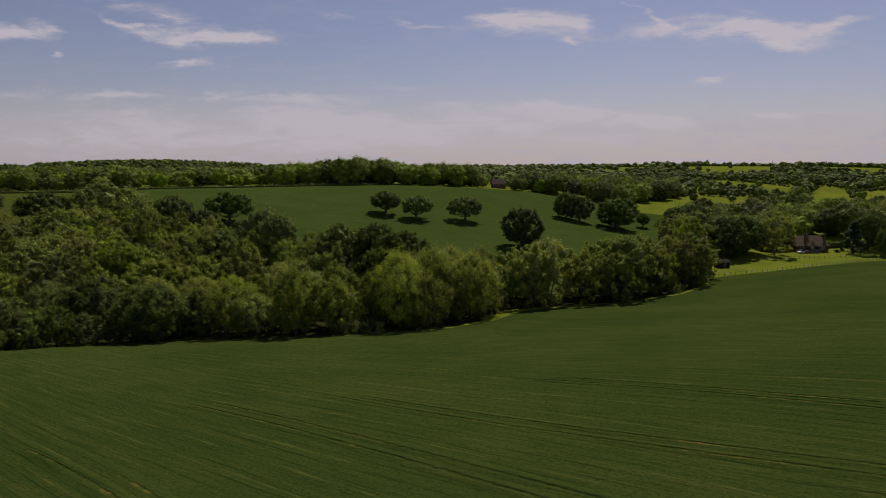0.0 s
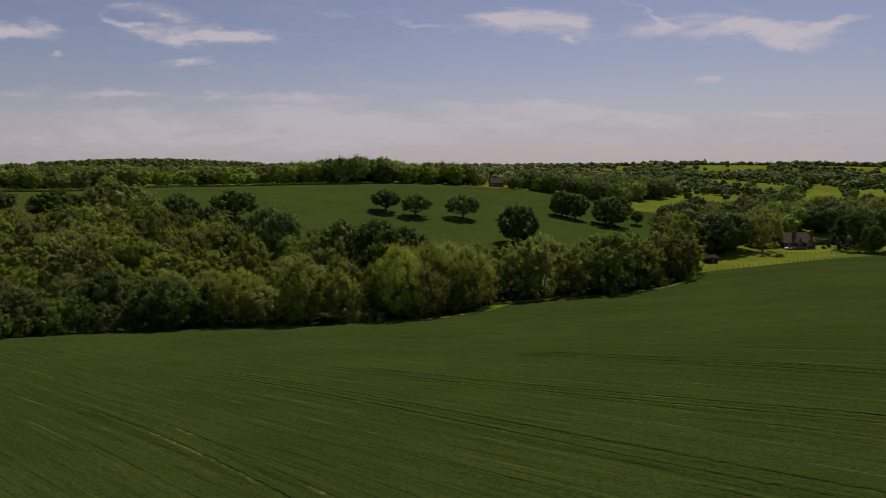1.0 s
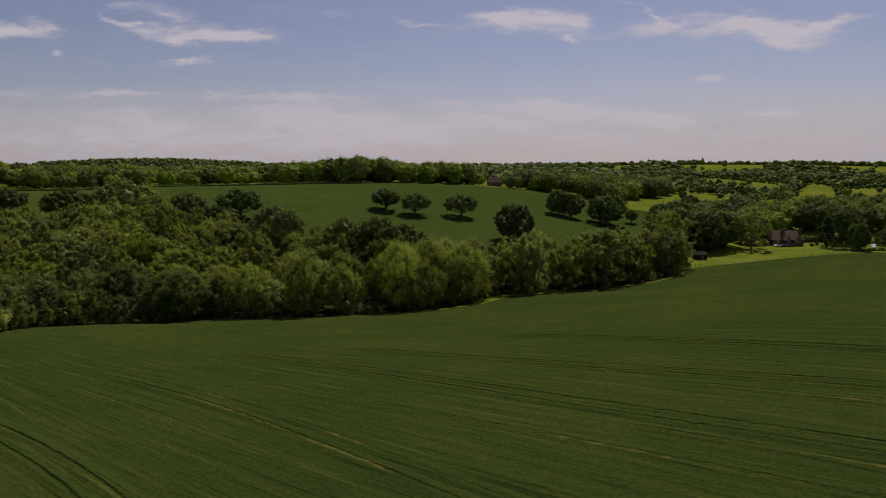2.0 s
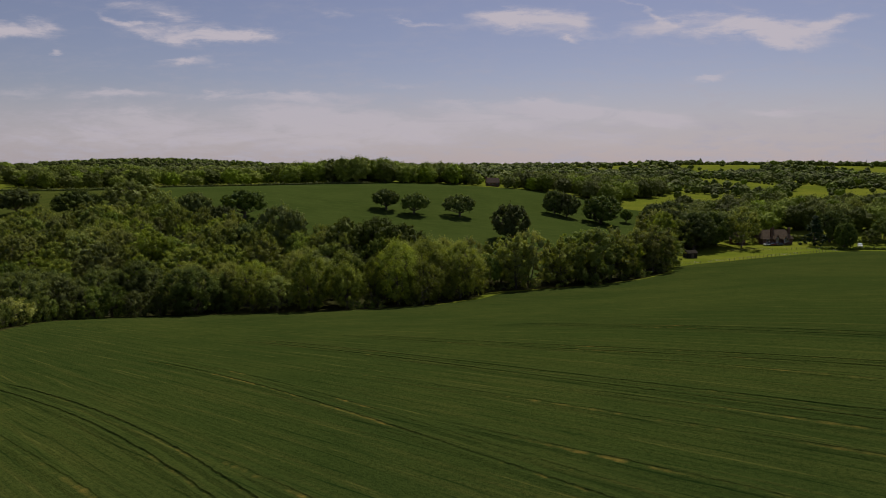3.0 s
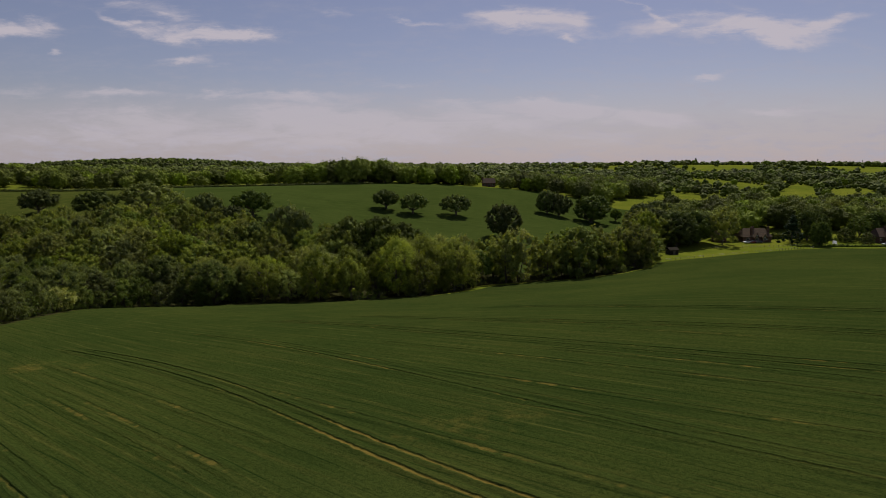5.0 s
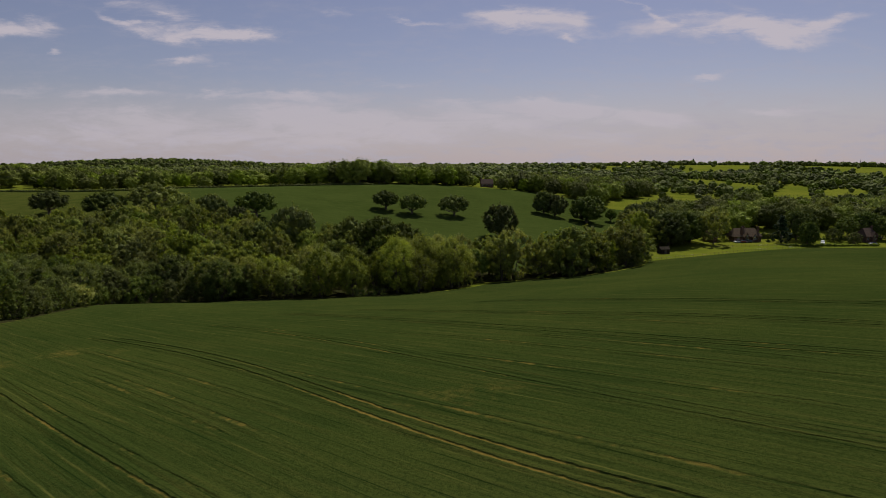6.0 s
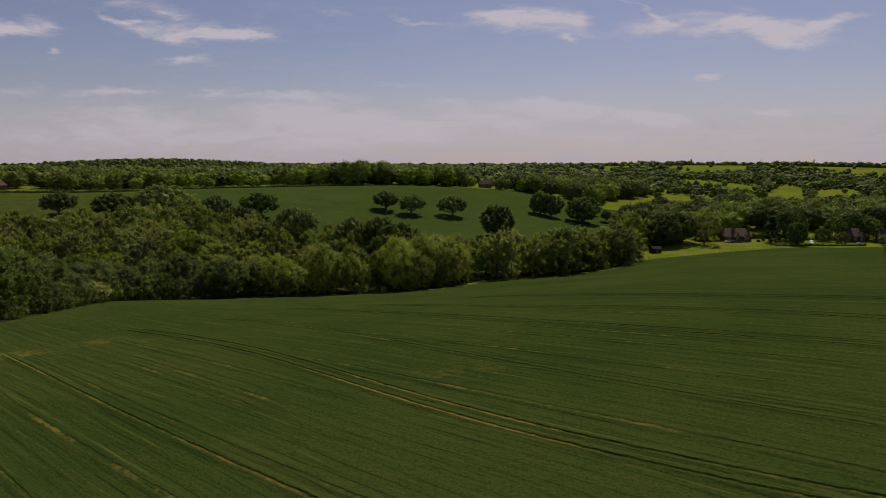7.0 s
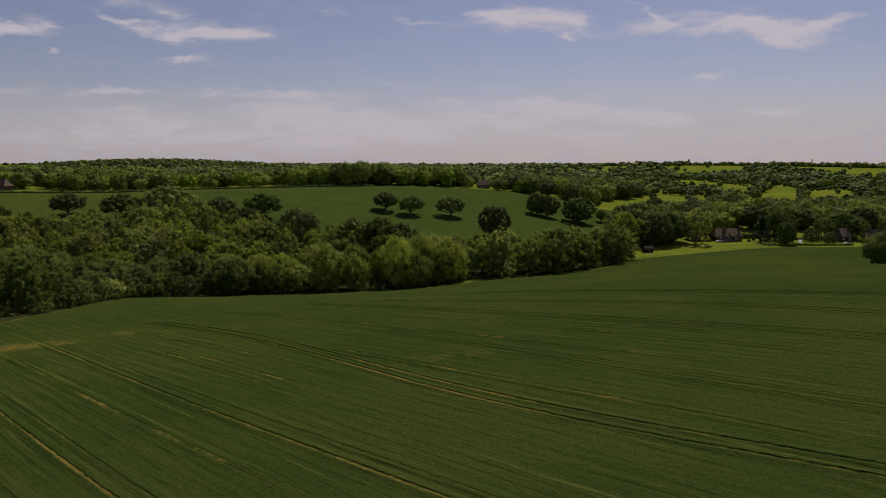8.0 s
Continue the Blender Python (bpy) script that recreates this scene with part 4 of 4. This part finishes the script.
# ---- hedges ----
def hedge(line, high, thick, seed, label, leaf=None, gap=0.9, size=0.3, per=90):
    rng = np.random.default_rng(seed)
    spots = edge_points(line, gap)
    cs, rs = [], []
    for x, y in spots:
        z = float(height(x, y))
        r = thick * rng.uniform(0.8, 1.15)
        for k in range(max(1, round(high / (thick * 1.3)))):
            cs.append((x + rng.uniform(-0.2, 0.2), y + rng.uniform(-0.2, 0.2), z + thick * 0.5 + k * thick * 1.1))
            rs.append(r)
    v, f = leaves(rng, np.array(cs), np.array(rs), per * len(spots), size, 0.0, 0.3, 1, 0.75)
    root = tagged(new("hedge"), label, "hedge")
    part("foliage", mesh_from("foliage", v, f, leaf or HEDGE), root)
    return root


hedge([(-208, 427), (-170, 429), (-120, 433), (-85, 438), (-50, 440)], 2.0, 1.1, 1, "long clipped dark hedge along the pasture's top")
hedge([(-212, 398), (-240, 402), (-275, 408), (-330, 412)], 2.0, 1.2, 2, "overgrown field hedge across the western pasture")
hedge([(127, 376), (135, 392), (147, 404), (160, 407)], 1.4, 0.9, 3, "low ragged hedge between pasture and meadow")
hedge([(179, 304), (196, 306), (216, 309)], 2.4, 1.2, 4, "tall clipped garden hedge behind the house")
hedge([(186, 276.5), (194, 276), (207, 277.5), (222, 279), (236, 279)], 1.0, 0.8, 5, "low garden shrubs along the field boundary")
hedge([(214, 300), (232, 302), (246, 300)], 1.6, 1.0, 6, "clipped garden hedge beside the cottages")


# ---- fences ----
WOODEN = plain_material("weathered_wood", (0.07, 0.055, 0.04), (0.16, 0.13, 0.1), 6.0, 0.9, 0.5, (1, 1, 0.2))
WIRE = plain_material("galvanised_wire", (0.25, 0.25, 0.24), (0.35, 0.35, 0.34), 6.0, 0.5, 0.1, (1, 1, 1), 0.5, 0.8)


def fence(line, gap, seed, high=1.15, rails=2):
    rng = random.Random(seed)
    root = tagged(new("fence"), "post and wire fence with weathered wooden posts", "fence")
    v, f = tube([(0, 0, -0.3), (0, 0, high * 0.98), (0, 0, high)], [0.085, 0.08, 0.05], 8)
    me = mesh_from("post", v, f, WOODEN, True)
    spots = edge_points(line, gap)
    for x, y in spots:
        ob = part("post", me, root)
        ob.matrix_basis = pose(x, y, float(height(x, y)), rng.uniform(-4, 4), rng.uniform(-4, 4), rng.uniform(0, 90))
    for q in range(rails):
        zs = high * (0.9 - 0.45 * q)
        v, f = tube([(x, y - 0.09, float(height(x, y)) + zs) for x, y in spots], [0.022] * len(spots), 4)
        part("wire", mesh_from("wire", v, f, WIRE), root)


fence([(95, 224), (106, 227.5), (126, 234.5), (155, 248.5), (178, 262), (188, 267)], 2.5, 1)
fence([(137, 266), (150, 270), (166, 274), (186, 277)], 2.6, 2, 1.1)


# ---- buildings ----
def solid(name, verts, faces, mat, parent, label=""):
    me = bpy.data.meshes.new(name)
    me.from_pydata([tuple(v) for v in verts], [], faces)
    me.materials.append(mat)
    return part(name, me, parent, label)


def box(x0, x1, y0, y1, z0, z1):
    v = [(x, y, z) for z in (z0, z1) for y in (y0, y1) for x in (x0, x1)]
    return v, [(0, 2, 3, 1), (4, 5, 7, 6), (0, 1, 5, 4), (2, 6, 7, 3), (0, 4, 6, 2), (1, 3, 7, 5)]


BRICK = plain_material("old_brick", (0.085, 0.05, 0.035), (0.17, 0.1, 0.07), 5.0, 0.9, 0.5)
TILE = plain_material("clay_roof_tiles", (0.065, 0.04, 0.028), (0.135, 0.085, 0.055), 4.0, 0.85, 0.6)
THATCH = plain_material("weathered_roof_tiles", (0.075, 0.05, 0.03), (0.17, 0.115, 0.065), 4.0, 0.9, 0.6)
FRAME = plain_material("painted_window_frame", (0.6, 0.58, 0.52), (0.75, 0.73, 0.68), 3.0, 0.6, 0.1)
DARKWOOD = plain_material("tarred_boards", (0.02, 0.017, 0.013), (0.05, 0.042, 0.03), 5.0, 0.95, 0.5, (1, 1, 0.2), 0.05)
LEAD = plain_material("grey_sheet_roof", (0.3, 0.3, 0.3), (0.45, 0.45, 0.44), 3.0, 0.5, 0.1)


def glass_material():
    m, k = material("window_glass")
    finish(k, (0.02, 0.025, 0.03, 1), 0.05, None, 0, 0, 0.0, 0.8)
    return m


GLASS = glass_material()


def window(parent, x, y, z, w, h):
    """A framed window in a wall that faces south."""
    v, f = joined([box(x - w / 2, x + w / 2, y - 0.06, y + 0.05, z, z + 0.1), box(x - w / 2, x + w / 2, y - 0.06, y + 0.05, z + h - 0.1, z + h),
                   box(x - w / 2, x - w / 2 + 0.1, y - 0.06, y + 0.05, z + 0.1, z + h - 0.1), box(x + w / 2 - 0.1, x + w / 2, y - 0.06, y + 0.05, z + 0.1, z + h - 0.1),
                   box(x - 0.04, x + 0.04, y - 0.06, y + 0.05, z + 0.1, z + h - 0.1)])
    win = solid("window", v, f, FRAME, parent, "pale painted casement window")
    v, f = box(x - w / 2 + 0.1, x + w / 2 - 0.1, y - 0.02, y + 0.03, z + 0.1, z + h - 0.1)
    solid("pane", v, f, GLASS, win, "dark window glass")


def hipped(x0, x1, y0, y1, z0, z1, inset, thick=0.25):
    """A hipped roof with its eaves' thickness."""
    ym = (y0 + y1) / 2
    v = [(x0, y0, z0), (x1, y0, z0), (x1, y1, z0), (x0, y1, z0), (x0 + inset, ym, z1), (x1 - inset, ym, z1)]
    v += [(p[0], p[1], z0 - thick) for p in v[:4]]
    return v, [(0, 1, 5, 4), (2, 3, 4, 5), (1, 2, 5), (3, 0, 4), (6, 9, 8, 7), (0, 6, 7, 1), (1, 7, 8, 2), (2, 8, 9, 3), (3, 9, 6, 0)]


def gable(x0, x1, y0, y1, z0, z1, over=0.3):
    """A gabled roof whose ridge runs north."""
    xm = (x0 + x1) / 2
    v = [(x0 - over, y0 - over, z0), (xm, y0 - over, z1), (x1 + over, y0 - over, z0), (x0 - over, y1, z0), (xm, y1, z1), (x1 + over, y1, z0)]
    w = [(a, b, c - 0.25) for a, b, c in v]
    return v + w, [(0, 1, 4, 3), (1, 2, 5, 4), (6, 9, 10, 7), (7, 10, 11, 8), (0, 6, 7, 1), (1, 7, 8, 2), (0, 3, 9, 6), (2, 8, 11, 5), (3, 4, 10, 9), (4, 5, 11, 10)]


def house(label, x, y, turn, wide=14.0, deep=8.0, eaves=3.6, ridge=8.4, gables=((-3.2, 3.6, 6.6), (2.6, 3.4, 6.4)), roof=None, stacks=((-5.6, 0.2), (6.2, 0.0)), inset=3.2, hip=True):
    """A brick house with tiled roof, front gables, chimneys and casements; its front faces south."""
    root = tagged(new("house"), label, "house")
    h, d = wide / 2, deep / 2
    walls = [box(-h, h, -d, d, -0.6, eaves)]
    for gx, gw, gz in gables:
        v, f = box(gx - gw / 2, gx + gw / 2, -d - 1.2, -d + 0.4, -0.6, eaves - 0.4)
        n = len(v)
        v = v + [(gx - gw / 2, -d - 1.2, eaves - 0.4), (gx + gw / 2, -d - 1.2, eaves - 0.4), (gx, -d - 1.2, gz - 0.3), (gx - gw / 2, -d - 0.9, eaves - 0.4), (gx + gw / 2, -d - 0.9, eaves - 0.4), (gx, -d - 0.9, gz - 0.3)]
        walls.append((v, f + [(n, n + 1, n + 2), (n + 3, n + 5, n + 4)]))
    v, f = joined(walls)
    solid("wall", v, f, BRICK, root, "warm red-brown brick wall")
    v, f = hipped(-h - 0.5, h + 0.5, -d - 0.5, d + 0.5, eaves, ridge, inset if hip else 0.5)
    main = solid("roof", v, f, roof or THATCH, root, "weathered brown tiled roof")
    for gx, gw, gz in gables:
        v, f = gable(gx - gw / 2, gx + gw / 2, -d - 1.2, -d + 3.0, eaves - 0.4, gz)
        solid("gable_roof", v, f, roof or THATCH, main)
    for sx, sy in stacks:
        v, f = joined([box(sx - 0.55, sx + 0.55, sy - 0.45, sy + 0.45, eaves, ridge + 0.6), box(sx - 0.65, sx + 0.65, sy - 0.55, sy + 0.55, ridge + 0.6, ridge + 0.8),
                       box(sx - 0.4, sx - 0.1, sy - 0.15, sy + 0.15, ridge + 0.8, ridge + 1.2), box(sx + 0.1, sx + 0.4, sy - 0.15, sy + 0.15, ridge + 0.8, ridge + 1.2)])
        solid("chimney", v, f, BRICK, root, "dark brick chimney stack with two pots")
    for gx, gw, gz in gables:
        window(root, gx, -d - 1.22, 0.9, 1.4, 1.3)
        window(root, gx, -d - 1.22, eaves - 0.3, 1.1, 1.1)
    for q in range(3):
        wx = -h + wide * (q + 0.5) / 3
        if all(abs(wx - g[0]) > g[1] / 2 + 0.6 for g in gables):
            window(root, wx, -d - 0.02, 1.0, 1.5, 1.3)
    v, f = box(-0.45 - 0.0, 0.45, -d - 0.08, -d + 0.04, -0.1, 2.0)
    solid("door", v, f, DARKWOOD, root, "dark plank front door")
    root.matrix_basis = pose(x, y, float(height(x, y)) + 0.1, 0, 0, turn)
    return root


house("brick farmhouse with brown tiled roof and chimneys", 172, 296.5, 6, 16.0, 8.0, 2.7, 7.0, ((-1.0, 2.4, 4.9), (3.4, 1.9, 4.3)), None, ((-3.2, -3.2), (-0.4, 0.3), (7.2, -1.6)), 2.4)
house("brick cottage under a brown tiled roof", 240, 296, 20, 9.0, 7.0, 3.0, 7.4, ((0.5, 3.0, 5.4),), TILE, ((3.6, 0.0),), 2.0)
house("brick cottage beside the garden shrubs", 255, 290, -12, 9.0, 7.0, 2.8, 7.6, ((-1.5, 3.0, 5.2),), TILE, ((-3.4, 0.0),), 2.0)
house("tile-hung cottage behind the garden tree", 152, 293, -20, 7.0, 6.0, 2.6, 6.0, ((0.5, 2.6, 4.6),), THATCH, (), 1.5)
house("red-brown brick house above the pasture", 42, 484, 4, 10.0, 6.5, 3.0, 6.8, (), TILE, ((-5.0, 0.0),), 0.6, False)
house("old farmhouse with a red-brown tiled roof", -343, 432, -15, 17.0, 8.0, 3.4, 9.0, ((3.0, 4.0, 6.8),), TILE, ((-4.0, 0.0), (5.0, 0.0)), 3.0)


def shed(x, y, turn, wide, deep, high, label, wallmat, roofmat):
    root = tagged(new("shed"), label, "shed")
    h, d = wide / 2, deep / 2
    v, f = box(-h, h, -d, d, -0.3, high)
    solid("wall", v, f, wallmat, root)
    v = [(-h - 0.3, -d - 0.3, high), (h + 0.3, -d - 0.3, high), (h + 0.3, d + 0.3, high), (-h - 0.3, d + 0.3, high), (-h - 0.3, 0, high * 1.55), (h + 0.3, 0, high * 1.55)]
    v += [(a, b, c - 0.12) for a, b, c in v]
    solid("roof", v, [(0, 1, 5, 4), (2, 3, 4, 5), (6, 10, 11, 7), (8, 11, 10, 9), (0, 6, 7, 1), (2, 8, 9, 3), (1, 7, 11, 5), (5, 11, 8, 2), (0, 4, 10, 6), (4, 3, 9, 10)], roofmat, root)
    v, f = box(-0.6, 0.6, -d - 0.06, -d + 0.02, -0.05, high * 0.85)
    solid("door", v, f, WOODEN, root, "weathered plank door")
    root.matrix_basis = pose(x, y, float(height(x, y)), 0, 0, turn)
    return root


shed(110, 246.5, 15, 4.6, 3.4, 2.1, "small dark timber field shed under the trees", DARKWOOD, DARKWOOD)
shed(-300, 605, 10, 16, 9, 3.6, "grey-roofed farm barn among distant trees", DARKWOOD, LEAD)


# ---- parked vehicles ----
def paint(name, colour):
    m, k = material(name)
    finish(k, (*colour, 1), 0.3, None, 0, 0, 0.1, 0.6)
    return m


RUBBER = plain_material("tyre_rubber", (0.015, 0.015, 0.015), (0.03, 0.03, 0.03), 8.0, 0.8, 0.1)
CHROME = plain_material("wheel_rim_metal", (0.4, 0.4, 0.42), (0.55, 0.55, 0.56), 8.0, 0.3, 0.05, (1, 1, 1), 0.5, 0.9)
LAMP = plain_material("lamp_glass", (0.6, 0.6, 0.6), (0.75, 0.75, 0.72), 8.0, 0.2, 0.0)


def car(label, x, y, turn, colour, profile, roofline, wide=1.75):
    """A parked car from its side profile; it points along its own x."""
    root = tagged(new("car"), label, "car")
    n = len(profile)

    def loft(points, half, tuck):
        v = [(px, -half + (tuck if pz > 0.95 else 0), pz) for px, pz in points] + [(px, half - (tuck if pz > 0.95 else 0), pz) for px, pz in points]
        m = len(points)
        return v, [tuple(range(m)), tuple(range(2 * m - 1, m - 1, -1))] + [(i, (i + 1) % m + 0, (i + 1) % m + m, i + m) for i in range(m)]

    v, f = loft(profile, wide / 2, 0.12)
    body = solid("body", v, [tuple(reversed(q)) for q in f], paint("car_paint", colour), root)
    v, f = loft(roofline, wide / 2 - 0.1, 0.1)
    solid("window", v, [tuple(reversed(q)) for q in f], GLASS, body, "dark glass of the cabin")
    lo, hi = min(p[0] for p in profile), max(p[0] for p in profile)
    for wx in (lo + 0.75, hi - 0.8):
        for side in (-1, 1):
            yy = side * (wide / 2 - 0.1)
            vv, ff = tube([(wx, yy - 0.1, 0.32), (wx, yy + 0.1, 0.32)], [0.32, 0.32], 16)
            ff = ff + [tuple(range(15, -1, -1)), tuple(range(16, 32))]
            wheel = solid("wheel", vv, ff, RUBBER, root, "black tyre")
            vv, ff = tube([(wx, yy + side * 0.08, 0.32), (wx, yy + side * 0.12, 0.32)], [0.2, 0.19], 12)
            solid("rim", vv, ff + [tuple(range(11, -1, -1)), tuple(range(12, 24))], CHROME, wheel, "metal rim")
    for side in (-1, 1):
        v, f = box(hi - 0.06, hi + 0.02, side * wide * 0.36 - 0.15, side * wide * 0.36 + 0.15, 0.62, 0.76)
        solid("headlight", v, f, LAMP, root, "clear headlight")
    root.matrix_basis = pose(x, y, float(height(x, y)) + 0.06, 0, 0, turn)
    return root


SALOON = [(-2.1, 0.3), (-2.15, 0.75), (-2.0, 0.95), (-1.3, 1.0), (0.75, 0.96), (1.95, 0.82), (2.12, 0.6), (2.1, 0.3)]
CABIN = [(-1.6, 0.94), (-1.05, 1.38), (-0.2, 1.46), (0.3, 1.4), (1.1, 0.92)]
VAN = [(-2.3, 0.35), (-2.35, 1.2), (-2.25, 1.85), (-1.9, 1.98), (0.6, 1.98), (1.35, 1.2), (2.15, 1.05), (2.3, 0.7), (2.28, 0.35)]
VANGLASS = [(-1.2, 1.25), (-1.15, 1.9), (0.6, 1.93), (1.25, 1.25)]
car("white saloon car parked before the house", 165.0, 288.3, 200, (0.75, 0.75, 0.74), SALOON, CABIN)
car("dark red saloon car parked before the house", 168.2, 288.8, 195, (0.22, 0.02, 0.02), SALOON, CABIN)
car("dark grey saloon car parked before the house", 171.5, 289.0, 190, (0.04, 0.04, 0.045), SALOON, CABIN)
car("white van parked beside the garden tree", 209.5, 285.0, 245, (0.78, 0.78, 0.77), VAN, VANGLASS, 1.85)
car("silver car parked among the garden shrubs", 236, 284, 185, (0.5, 0.5, 0.5), SALOON, CABIN)


# ---- pylons on the skyline ----
STEEL = plain_material("pylon_steel", (0.2, 0.2, 0.2), (0.3, 0.3, 0.3), 3.0, 0.5, 0.1, (1, 1, 1), 0.4, 0.6)


def pylon(x, y, high):
    root = tagged(new("pylon"), "grey steel lattice pylon on the far skyline", "pylon", "pylons on the skyline")
    legs = []
    for a, b in ((-1, -1), (1, -1), (1, 1), (-1, 1)):
        v, f = tube([(a * high * 0.09, b * high * 0.09, -1), (a * high * 0.03, b * high * 0.03, high * 0.6), (0, 0, high)], [0.3, 0.25, 0.2], 4)
        part("leg", mesh_from("leg", v, f, STEEL), root)
    for q in range(6):
        z0, z1 = high * q / 9, high * (q + 1) / 9
        r0, r1 = high * (0.09 - 0.1 * q / 9), high * (0.09 - 0.1 * (q + 1) / 9)
        for sgn in (-1, 1):
            v, f = tube([(sgn * r0, -r0, z0), (-sgn * r1, -r1, z1)], [0.15, 0.15], 4)
            part("brace", mesh_from("brace", v, f, STEEL), root)
    for z, w in ((0.66, 0.2), (0.78, 0.16), (0.9, 0.12)):
        v, f = tube([(-high * w, 0, high * z), (0, 0, high * (z + 0.03)), (high * w, 0, high * z)], [0.12, 0.25, 0.12], 4)
        part("cross_arm", mesh_from("cross_arm", v, f, STEEL), root)
    root.matrix_basis = pose(x, y, float(height(x, y)), 0, 0, 25)


for x, y, h in ((1560, 2600, 24), (1610, 2680, 24), (1880, 2800, 24), (1290, 2500, 20)):
    pylon(x, y, h)

# the first of each kind takes a place of its own in the woods behind the valley
for i, ob in enumerate(STORE):
    x, y = 262 + (i % 6) * 13, 330 + (i // 6) * 14
    ob.matrix_basis = pose(x, y, float(height(x, y)) - 0.1)
